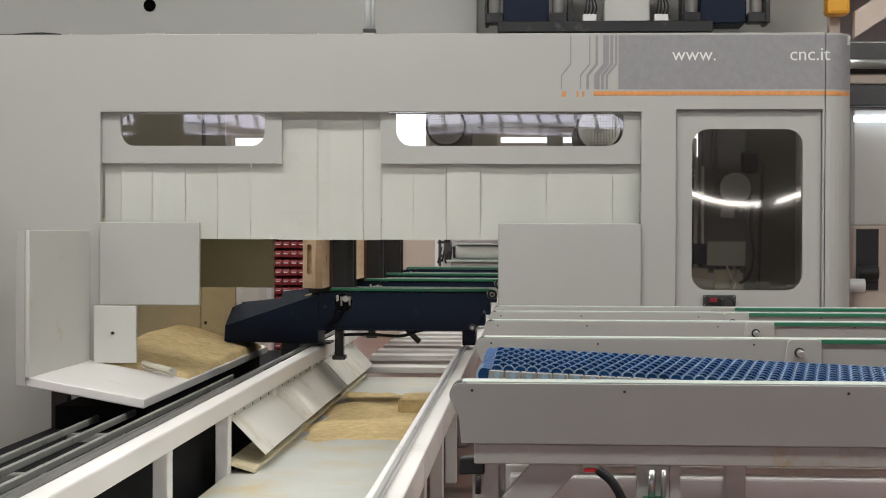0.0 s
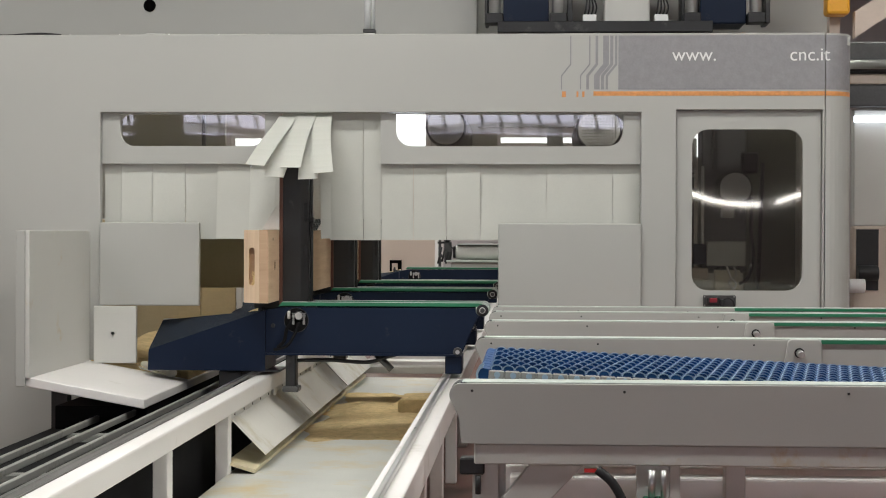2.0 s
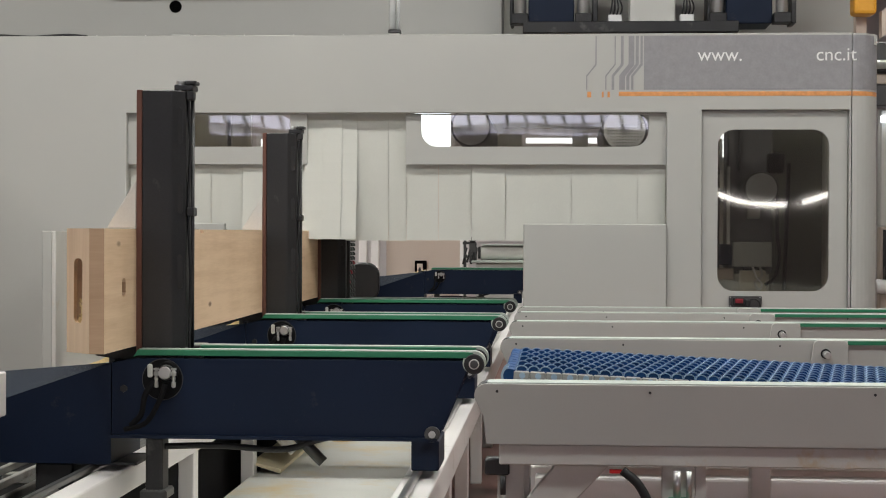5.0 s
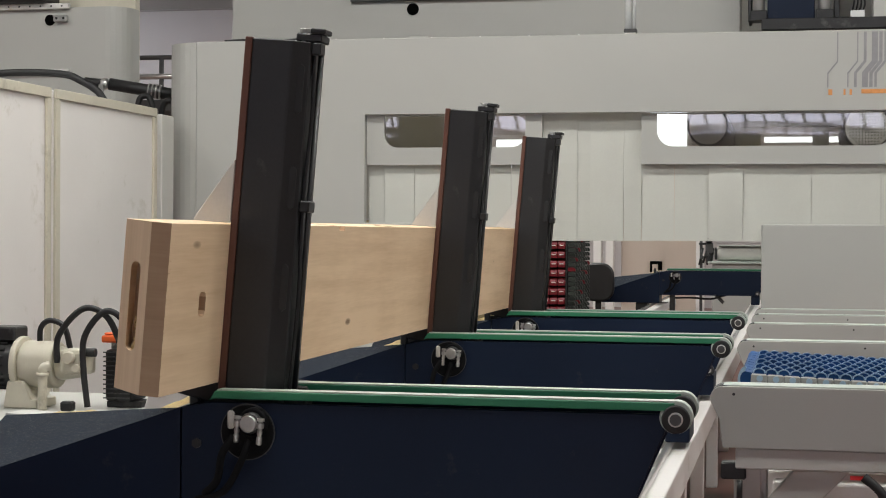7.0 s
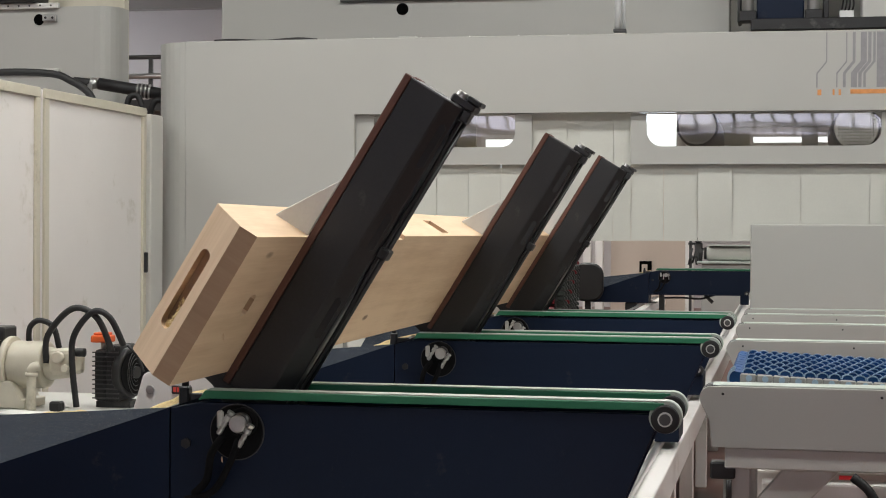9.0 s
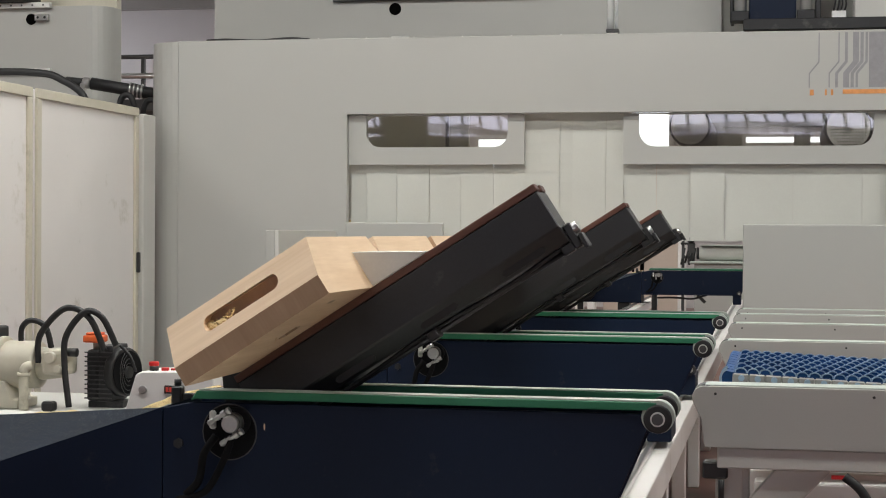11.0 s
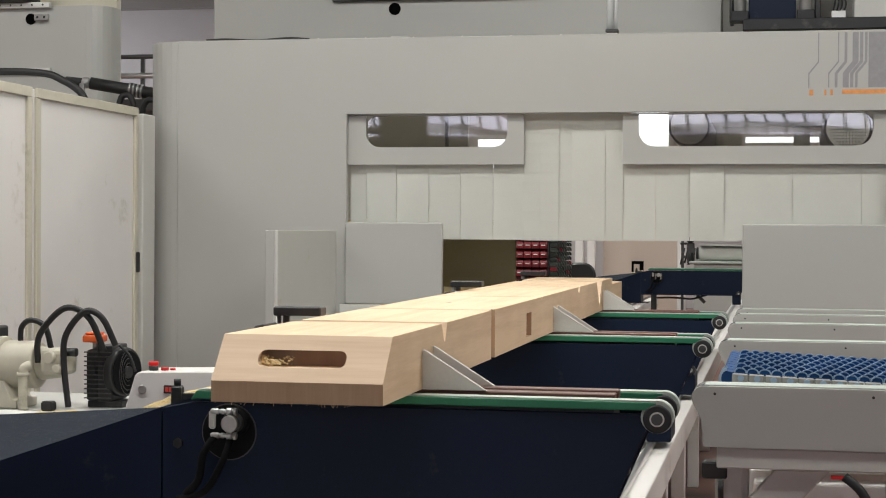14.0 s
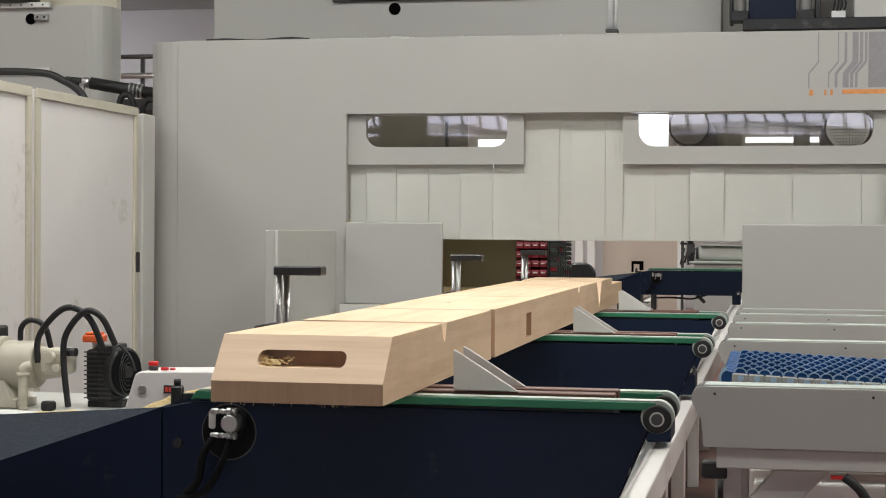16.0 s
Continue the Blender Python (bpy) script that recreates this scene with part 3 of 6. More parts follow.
# pieces, sideways splay at full swing, lag in metres of travel, liveliness
limp = [(limp_strip(-1.292, 0.100, D + 0.074, FRONT_LABEL), 13, 0.0, 1.0), (limp_strip(-1.194, 0.100, D + 0.071, FRONT_LABEL), 1, 0.012, 1.03),
        (limp_strip(-1.110, 0.096, D + 0.077, FRONT_LABEL), -11, 0.006, 0.98),
        (limp_strip(-1.245, 0.10, D + 0.082, BACK_LABEL), 7, 0.01, 0.97), (limp_strip(-1.152, 0.10, D + 0.086, BACK_LABEL), -5, 0.015, 0.98),
        (limp_strip(-1.098, 0.055, D + 0.091, BACK_LABEL), -5, 0.05, 0.2), (limp_strip(-1.335, 0.04, D + 0.091, BACK_LABEL), 5, 0.05, 0.22)]


def heap_mesh(x0, x1, y0, y1, height, base, nx, ny, seed, rough=1.0, margin=0.09, slope=7.0):
    """A rounded heap of shavings with a ragged edge; what lies under its base stays hidden."""
    bm = bmesh.new()
    grid = []
    for i in range(nx + 1):
        row = []
        for j in range(ny + 1):
            u, v = i / nx, j / ny
            x, y = x0 + (x1 - x0) * u, y0 + (y1 - y0) * v
            rim = min(u + (0.3 if margin < 0.05 else 0), 1 - u, v, 1 - v)
            ragged = noise.noise(Vector((x * 6, y * 3.5, seed + 5)))
            edge = max(0.0, min(1.0, (rim - margin - margin * ragged) * slope))
            z = base(x, y) + edge * (height(u, v) + rough * (0.006 * noise.noise(Vector((x * 5, y * 3, seed))) + 0.004 * noise.noise(Vector((x * 30, y * 24, seed))))) - (0.006 if edge <= 0.0 else 0)
            row.append(bm.verts.new((x, y, z)))
        grid.append(row)
    for i in range(nx):
        for j in range(ny):
            f = bm.faces.new((grid[i][j], grid[i + 1][j], grid[i + 1][j + 1], grid[i][j + 1]))
            f.smooth = True
    return bm


def heap(name, x0, x1, y0, y1, height, base, label, nx=80, ny=150, seed=0.0, margin=0.09, slope=7.0):
    ob = part(name, heap_mesh(x0, x1, y0, y1, height, base, nx, ny, seed, 1.0, margin, slope), DUSTMAT)
    return tagged(ob, label, "sawdust", kind="stuff")


# ================= carriages that carry the beam =================
def carriage_parts():
    """A blue roller-belt carriage, built with its pivot line at y = 0."""
    c = empty("beam_carriage")
    tagged(c, "dark blue travelling carriage with green belts and a tilting arm", "carriage", "beam carriages")
    f, b = -0.055, 0.20     # front and back plates
    # main body: plates front and back, closed by a bottom
    right, left = -0.262, -1.372
    prof = [(left, 0.925), (-1.30, 0.94), (right, 0.94), (right - 0.01, 0.90), (-0.36, 0.695), (left, 0.695)]
    part("front_plate", prism(prof, "y", f, f + 0.012, 0.002), BLUE, c)
    part("back_plate", prism(prof, "y", b, b + 0.012, 0.002), BLUE, c)
    part("bottom_plate", box(left, -0.37, f + 0.013, b - 0.001, 0.695, 0.71), BLUE, c)
    part("flange", box(left, -0.36, f - 0.02, f - 0.0005, 0.693, 0.703), BLUE, c)
    # closed chute at the left end: its front is folded back along a slanting line
    yb, lo = b + 0.11, 0.61
    corners = {"A": (left - 0.003, f, 0.925), "B": (-1.985, f, 0.717), "C": (-1.99, f, lo), "D": (left - 0.003, f, lo), "a": (left - 0.003, yb, 0.93), "e": (-1.61, yb, 0.844),
               "b": (-1.99, yb, 0.851), "c": (-1.99, yb, lo), "d": (left - 0.003, yb, lo)}
    bm = bmesh.new()
    cv = {k: bm.verts.new(v) for k, v in corners.items()}
    for loop in ("ABCD", "AebB", "Aae", "BbcC", "ebcd", "aed", "DCcd", "ADda"):
        face = bm.faces.new([cv[k] for k in loop])
        face.material_index = 1 if loop in ("AebB", "Aae") else 0
    bmesh.ops.recalc_face_normals(bm, faces=bm.faces[:])
    part("chute", bm, [BLUE, BLUE_DUSTY], c, "blue folded chute dusted with fine shavings")
    part("chute_rim", prism([(-1.99, 0.84), (-1.99, 0.856), (-1.61, 0.850), (-1.39, 0.934), (-1.39, 0.84)], "y", b + 0.1105, b + 0.20), PAINT_LIGHT, c)
    dust = heap_mesh(-1.95, -1.37, b + 0.112, b + 0.198, lambda u, v: 0.005 + 0.015 * u * u, lambda x, y: 0.851 - min(0, (x + 1.61) * 0.016) + max(0, (x + 1.61) * 0.381), 90, 16, 3.0, 1.2)
    tagged(part("dust_ridge", dust, DUSTMAT, c, "pale shavings heaped on the rim"), kind="stuff")
    # belts: green sided, one front and one back
    for y in (f - 0.004, b - 0.045):
        bm = bmesh.new()
        prism([(-1.305, 0.943), (-1.29, 0.966), (-0.25, 0.966), (-0.25, 0.9475), (-1.29, 0.9475)], "y", y, y + 0.045, 0.002, bm=bm)
        part("belt", bm, GREEN, c, "green toothed conveyor belt")
        part("belt_cover", box(-1.285, -0.25, y + 0.002, y + 0.043, 0.9665, 0.969), GREEN_TOP, c)
        part("belt_nose", rod((-0.248, y + 0.001, 0.934), (-0.248, y + 0.044, 0.934), 0.0355, 24), GREEN_TOP, c)
        part("roller", rod((-0.248, y - 0.006, 0.93), (-0.248, y + 0.046, 0.93), 0.031, 28, bevel=0.004), RUBBER, c)
        part("roller_hub", rod((-0.248, y - 0.010, 0.93), (-0.248, y - 0.006, 0.93), 0.016, 20), ZINC, c)
        part("hub_cap", rod((-0.248, y - 0.012, 0.93), (-0.248, y - 0.0102, 0.93), 0.0125, 16), DARKSTEEL, c)
    part("lower_roller", rod((-0.375, f - 0.02, 0.715), (-0.375, f, 0.715), 0.024, 20, bevel=0.003), DARKSTEEL, c)
    part("lower_roller_hub", rod((-0.375, f - 0.024, 0.715), (-0.375, f - 0.02, 0.715), 0.011, 16), STEEL, c)
    # tilting drive: black round recess with a clamped shaft
    part("drive_housing", rod((-1.212, f - 0.006, 0.874), (-1.212, f + 0.001, 0.874), 0.062, 32, bevel=0.002), MATT_BLACK, c)
    part("housing_rim", rod((-1.212, f - 0.003, 0.874), (-1.212, f + 0.0005, 0.874), 0.0645, 36), DARKSTEEL, c)
    part("grey_tab", box(PX - 0.030, PX - 0.014, f - 0.012, f - 0.0065, PZ - 0.012, PZ + 0.03, 0.004), ZINC, c)
    part("drive_flange", rod((HX, f - 0.03, HZ), (HX, f - 0.006, HZ), 0.033, 24, bevel=0.004), MATT_BLACK, c)
    part("drive_shaft", rod((HX, f - 0.048, HZ), (HX, f - 0.03, HZ), 0.021, 24, bevel=0.003), STEEL, c)
    part("nut", rod((PX - 0.066 - 0.04, f - 0.008, 0.845), (PX - 0.066 - 0.04, f - 0.0005, 0.845), 0.012, 6, smooth=False), BLACK, c)
    # hose from the drive
    part("drive_hose", hose([(HX - 0.035, f - 0.05, HZ - 0.028), (HX - 0.06, f - 0.06, 0.83), (HX - 0.075, f - 0.05, 0.77), (HX - 0.11, f - 0.035, 0.735)], 0.009), MATT_BLACK, c)
    part("drive_hose", hose([(HX + 0.0, f - 0.05, HZ - 0.035), (HX - 0.015, f - 0.06, 0.815), (HX - 0.06, f - 0.05, 0.745), (HX - 0.13, f - 0.035, 0.722)], 0.008), MATT_BLACK, c)
    sw = part("limit_switch", box(-1.457, -1.431, 0.22, 0.25, 0.872, 0.947, 0.004), BLACK, c, "black limit switch at the belt's end")
    part("switch_cap", rod((-1.444, 0.235, 0.947), (-1.444, 0.235, 0.963), 0.009, 12), BLACK, sw)
    part("switch_plate", box(-1.4305, -1.385, 0.23, 0.24, 0.872, 0.93, 0.003), BLACK, sw)
    # under-carriage
    part("right_foot", box(-0.44, -0.355, f, b, 0.601, 0.694, 0.004), BLUE, c)
    part("wheel_box", box(-1.50, -1.30, f + 0.02, b, 0.606, 0.609, 0.006), BLACK, c)
    part("cable_arm", box(-1.62, -1.50, f + 0.02, b, 0.46, 0.609, 0.006), BLACK, c)
    part("gear_motor", box(-1.27, -1.215, f + 0.01, f + 0.1, 0.52, 0.694, 0.01, 2), BLACK, c)
    part("gear_motor_foot", box(-1.285, -1.20, f + 0.0, f + 0.11, 0.50, 0.53, 0.006), DARKSTEEL, c)
    part("cable", hose([(-1.24, f + 0.05, 0.66), (-1.05, f + 0.05, 0.665), (-0.85, f + 0.05, 0.655), (-0.74, f + 0.05, 0.685), (-0.70, f + 0.05, 0.695)], 0.010), RUBBER, c)
    part("damper", rod((-0.80, f + 0.06, 0.695), (-0.72, f + 0.06, 0.6155), 0.018, 12), DARKSTEEL, c)
    # tilting arm; its own origin is the pivot, and it stands upright at rest
    xb = -1.31 - PX
    y0, y1 = 0.0, 0.145
    arm = part("tilting_arm", prism([(xb + 0.018, y0), (xb + 0.112, y0), (xb + 0.150, y0 + 0.028), (xb + 0.150, y1), (xb + 0.018, y1)], "z", 0.06, 0.880, 0.003), BLACK, c,
               "black steel arm faced with brown board", at=pose(PX, 0, PZ))
    for ya, yb, top in ((y0, y0 + 0.048, 0.882), (y1 - 0.048, y1, 0.882)):
        part("face_board", box(xb, xb + 0.0175, ya, yb, 0.058, top, 0.002), BROWN, arm, "reddish brown phenolic face board")
    for z0, z1 in ((0.265, 0.36), (0.50, 0.585), (0.72, 0.82)):
        hole = prism([(xb + 0.1265, z0), (xb + 0.135, z0 - 0.008), (xb + 0.144, z0), (xb + 0.144, z1), (xb + 0.135, z1 + 0.008), (xb + 0.1265, z1)], "y", y0 + 0.0115, y0 + 0.0145)
        part("slot", hole, RUBBER, arm)
    part("rod_line", hose([(xb + 0.157, y0 + 0.05, 0.06), (xb + 0.161, y0 + 0.05, 0.30), (xb + 0.153, y0 + 0.05, 0.50), (xb + 0.159, y0 + 0.05, 0.70), (xb + 0.153, y0 + 0.05, 0.85)], 0.005, 8), RUBBER, arm)
    part("guide_rod", rod((xb + 0.163, y0 + 0.07, 0.05), (xb + 0.163, y0 + 0.07, 0.86), 0.006, 10), DARKSTEEL, arm)
    part("top_bracket", box(xb + 0.112, xb + 0.173, y0 + 0.03, y0 + 0.1, 0.881, 0.90, 0.003), BLACK, arm)
    part("top_bracket", box(xb + 0.151, xb + 0.173, y0 + 0.03, y0 + 0.07, 0.852, 0.8805, 0.003), BLACK, arm)
    part("pin", rod((xb + 0.13, y0 + 0.045, 0.8805), (xb + 0.13, y0 + 0.045, 0.912), 0.014, 16, bevel=0.002), STEEL, arm)
    part("head_plate", box(xb + 0.146, xb + 0.182, y0 + 0.028, y0 + 0.085, 0.9005, 0.912, 0.002), BLACK, arm)
    part("mid_bracket", box(xb + 0.151, xb + 0.175, y0 + 0.03, y0 + 0.08, 0.488, 0.515, 0.003), BLACK, arm)
    part("heel", prism([(xb - 0.135, 0.048), (xb - 0.14, 0.072), (xb + 0.0, 0.078), (xb + 0.13, 0.058), (xb + 0.12, 0.02), (xb + 0.04, 0.0), (xb - 0.02, 0.03)], "y", y0 + 0.02, y1 - 0.02, 0.003), BLACK, arm, "black heel that carries the beam")
    # clamp bracket: a pair of triangular plates that slides on the arm
    tri = [(xb - 0.001, 0.0), (xb - 0.092, 0.0), (xb - 0.085, 0.014), (xb - 0.001, 0.148)]
    for yy in (y0 - 0.002, y1 - 0.03):
        cl = part("clamp_plate", prism(tri, "y", yy, yy + 0.008, 0.0015), ALU, arm, "pale triangular aluminium clamp plate")
        cl.matrix_basis = pose(0, 0, 0.450)
    # clamped shaft end of the tilting drive, turning as the arm tilts
    clamp = part("shaft_clamp", rod((0, -0.104, 0), (0, -0.062, 0), 0.024, 20, bevel=0.004), DARKSTEEL, c, "clamped shaft end of the tilting drive", at=pose(HX, 0, HZ))
    part("shaft_end", rod((0, -0.118, 0), (0, -0.1045, 0), 0.0195, 24, bevel=0.003), STEEL, clamp, "bright turned shaft end")
    for dx in (-0.027, 0.027):
        bolt = rod((dx, -0.108, 0.008), (dx, -0.108, -0.045), 0.0048, 10)
        for za, zb, rr in ((0.004, -0.008, 0.0085), (-0.014, -0.022, 0.0062), (-0.027, -0.043, 0.0068)):
            rod((dx, -0.108, za), (dx, -0.108, zb), rr, 12, bevel=0.001, bm=bolt)
        part("clamp_bolt", bolt, STEEL, clamp)
        part("bolt_head", rod((dx, -0.108, 0.0085), (dx, -0.108, 0.015), 0.009, 6, smooth=False), STEEL, clamp)
    # stop on two rods below the beam's foot; it slides out once the beam lies flat
    st = part("lifting_stop", box(-0.2535, -0.2315, 0.225, 0.28, 0.0305, 0.1495, 0.003), BLACK, arm, "black flat stop on two chrome rods")
    part("stop_rod", rod((-0.231, 0.24, 0.0405), (0.06, 0.24, 0.0405), 0.007, 12), STEEL, arm)
    part("stop_rod", rod((-0.231, 0.255, 0.0555), (0.06, 0.255, 0.0555), 0.009, 12), STEEL, arm)
    part("rod_guide", box(-0.02, 0.09, 0.146, 0.28, 0.02, 0.075, 0.004), BLACK, arm)
    return c


ALU = material("pale_aluminium", (0.60, 0.59, 0.56), 0.5, 0.25, vary=0.05, scale=8, grain=150, bump=0.006)
carriage = carriage_parts()
carriage.location = (0, REST, 0)
carriages = [carriage] + [copy_thing(carriage, pose(0, REST + s, 0)) for s in SPACING[1:]]
waiting = copy_thing(carriage, pose(0, 17.4, 0))
tagged(waiting, "dark blue carriage waiting at the far end of the track", "carriage", "beam carriages")
for ob in list(waiting.children_recursive):
    if ob.name.split(".")[0] in ("tilting_arm", "lifting_stop", "clamp_plate", "face_board", "slot", "rod_line", "guide_rod", "top_bracket", "pin", "head_plate", "mid_bracket", "heel", "stop_rod", "rod_guide"):
        bpy.data.objects.remove(ob)


# ================= the timber beam =================
def beam():
    """Glulam beam, built upright about the pivot axis: right side on the arms, end at y = -0.37."""
    t, w = 0.136, 0.366
    x1 = -1.31 - PX
    x0 = x1 - t
    z0 = 0.9735 - PZ
    z1 = z0 + w
    n, e = -0.37, 4.95

    def at(y):
        return y - REST
    # outline along the beam (y) against thickness (x); the flat top is the side away from the arms
    pts = [(n, x1), (n, x1 - 0.044), (n + 0.085, x0),
           (at(3.895), x0), (at(3.925), x0 + 0.045), (at(3.935), x0 + 0.045), (at(3.96), x0),
           (at(4.60), x0), (at(4.605), x0 + 0.008), (at(4.625), x0 + 0.008), (at(4.63), x0),
           (at(5.6), x0), (at(5.605), x0 + 0.006), (at(5.62), x0 + 0.006), (at(5.625), x0),
           (at(6.68), x0), (at(6.71), x0 + 0.03), (at(6.74), x0), (at(7.40), x0), (at(7.50), x0 + 0.12), (at(7.60), x0), (at(8.10), x0),
           (at(8.10), x0 + 0.03), (e, x0 + 0.03), (e, x1)]
    ob = part("timber_beam", prism([(b, a) for a, b in pts], "z", z0, z1, 0.0), [WOOD, WOOD_CUT, WOOD_BEVEL])
    mid = z0 + w / 2
    # slot in the sloping end face, across the beam
    slot = bmesh.new()
    outline = rounded(x0 + 0.030, x0 + 0.064, mid - 0.095, mid + 0.095, 0.015)
    prism(outline, "y", n - 0.05, n + 0.085 + 0.006, bm=slot)
    kerf2 = box(x0 - 0.05, x1 + 0.05, at(4.60), at(4.66), z1 - 0.012, z1 + 0.05)
    mort = box(x0 + 0.04, x1 - 0.02, at(5.27), at(5.38), z1 - 0.05, z1 + 0.05)
    hole = box(x1 - 0.06, x1 + 0.05, n + 0.20, n + 0.243, z0 + 0.160, z0 + 0.215, 0.012, 2)
    carved(ob, [slot, kerf2, mort, hole])
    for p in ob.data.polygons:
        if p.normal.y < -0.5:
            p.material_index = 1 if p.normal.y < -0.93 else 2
    for dx, dz, r in [(0.044 + 0.016 * random.random() - 0.012 * max(0, -0.06 - z), z, random.uniform(0.002, 0.0065) * (1.0 if z < -0.055 else 0.6)) for z in [-0.093 + 0.0016 * k for k in range(44)]]:
        bm = bmesh.new()
        bmesh.ops.create_icosphere(bm, subdivisions=1, radius=r)
        for v in bm.verts:
            v.co *= 1 + 0.5 * noise.noise(v.co * 160 + Vector((dz * 90, 0, 0)))
            v.co.z *= 1.3
        part("dust_clump", bm, DUSTMAT, ob, at=pose(x0 + dx, n + 0.105 - 0.88 * dx, mid + dz))
    for k in range(26):
        z = z0 + random.uniform(0.01, w - 0.01)
        part("splinter", rod((x1 - 0.001, n + 0.002, z), (x1 + random.uniform(0.001, 0.006), n - random.uniform(0, 0.002), z + random.uniform(-0.004, 0.004)), 0.0005, 4), WOOD, ob)
    tagged(ob, "pale spruce glulam beam with notches and a bevelled slotted end", "timber beam")
    return ob


timber = beam()


def chip_seat(k):
    """Where a loose chip lies in the hole of the beam, in the beam's space."""
    return pose(-1.31 - PX - 0.018 - 0.012 * (k % 3), -0.37 + 0.213 + 0.004 * (k % 4), 0.9735 - PZ + 0.170 + 0.006 * (k % 5), 0, 0, 40 * k)


chips = []
for chip_number in range(34):
    bm = prism([(-0.0012, -0.007), (0.0014, -0.009), (0.002, 0.004), (0.0, 0.009), (-0.0018, 0.003)], "y", -0.0005, 0.0005)
    chip = part("wood_shaving", bm, WOOD)
    chip.matrix_basis = pose(PX, REST, PZ) @ chip_seat(chip_number)
    chips.append(tagged(chip, "thin pale curl of wood trickling from the beam", "shaving", "trickling shavings"))


# ================= grey outfeed conveyors =================
def conveyor(y, x0, x1, front_depth, top=0.968, pulley_x=None):
    c = empty("belt_conveyor", 0, y, 0)
    tagged(c, "light grey belt conveyor with a rounded nose", "conveyor", "outfeed conveyors")
    nose = [(x0 + 0.028 - 0.028 * math.sin(radians(a)), top - 0.028 + 0.028 * math.cos(radians(a))) for a in range(0, 111, 10)]
    side = nose + [(x0 + 0.022, top - front_depth * 0.55), (x0 + 0.03, top - front_depth), (x1, top - front_depth), (x1, top)]
    part("side_plate", prism(side, "y", 0, 0.008, 0.001), PAINT, c)
    part("rear_plate", prism(side, "y", 0.10, 0.108, 0.001), PAINT, c)
    part("bottom_rail", box(x0 + 0.06, x1, 0.006, 0.1, top - front_depth - 0.05, top - front_depth - 0.001, 0.003), PAINT_LIGHT, c)
    part("belt", box(x0 + 0.03, x1, 0.012, 0.096, top - 0.004, top + 0.003, 0.001), GREEN_TOP, c, "pale toothed belt")
    part("belt_nose", rod((x0 + 0.032, 0.012, top - 0.03), (x0 + 0.032, 0.096, top - 0.03), 0.032, 20), RUBBER, c)
    for sx in (0.055, 0.42, 0.95, 1.5):
        if x0 + sx < x1:
            part("screw", rod((x0 + sx, -0.002, top - 0.018), (x0 + sx, 0.0, top - 0.018), 0.0035, 8), BLACK, c)
    if pulley_x:
        p = part("drive_cover", prism([(pulley_x, top - 0.085), (pulley_x + 0.012, top - 0.006), (pulley_x + 0.022, top + 0.003), (pulley_x + 0.115, top + 0.003), (pulley_x + 0.125, top - 0.006), (pulley_x + 0.125, top - 0.085)], "y", -0.02, -0.0005, 0.002), PAINT, c)
        part("drive_collar", rod((pulley_x + 0.05, -0.024, top - 0.042), (pulley_x + 0.05, -0.02, top - 0.042), 0.017, 20), RUBBER, p)
        part("drive_shaft", rod((pulley_x + 0.05, -0.07, top - 0.045), (pulley_x + 0.05, -0.024, top - 0.042), 0.012, 16, bevel=0.002), STEEL, p)
        part("green_belt", box(pulley_x + 0.126, x1, -0.012, -0.001, top - 0.012, top + 0.001), GREEN, c)
    for lx in (x0 + 0.07, x1 - 0.2):
        part("leg", box(lx, lx + 0.05, 0.03, 0.08, 0.0, top - front_depth - 0.051, 0.003), PAINT_LIGHT, c)
    return c


conveyor(4.0, -0.195, 2.0, 0.145)
conveyor(5.72, -0.19, 2.6, 0.15, pulley_x=0.86)
conveyor(6.82, -0.19, 2.8, 0.15, pulley_x=0.86)
conveyor(7.60, -0.19, 2.9, 0.15, pulley_x=0.86)
conveyor(8.13, -0.19, 3.0, 0.15, pulley_x=0.86)


def brace():
    b = empty("conveyor_stand", 0, 4.05, 0)
    tagged(b, "grey steel stand with a diagonal brace under the conveyor", "stand")
    part("post", box(-0.14, -0.06, 0.0, 0.08, 0, 0.772, 0.004), PAINT_LIGHT, b)
    part("post", box(0.47, 0.52, 0.0, 0.05, 0, 0.772, 0.004), PAINT_LIGHT, b)
    part("diagonal_brace", prism([(-0.16, 0.58), (-0.05, 0.58), (0.13, 0.772), (0.0, 0.772)], "y", -0.03, -0.001, 0.003), PAINT_LIGHT, b)
    part("cross_beam", box(-0.05, 1.5, 0.12, 0.2, 0.63, 0.72, 0.006, 2), PAINT_WHITE, b)
    part("long_rail", box(-0.1, 1.6, 0.75, 0.83, 0.56, 0.66, 0.006, 2), PAINT_WHITE, b)
    part("rail_leg", box(0.1, 0.16, 0.76, 0.82, 0.0, 0.559), PAINT_LIGHT, b)


brace()


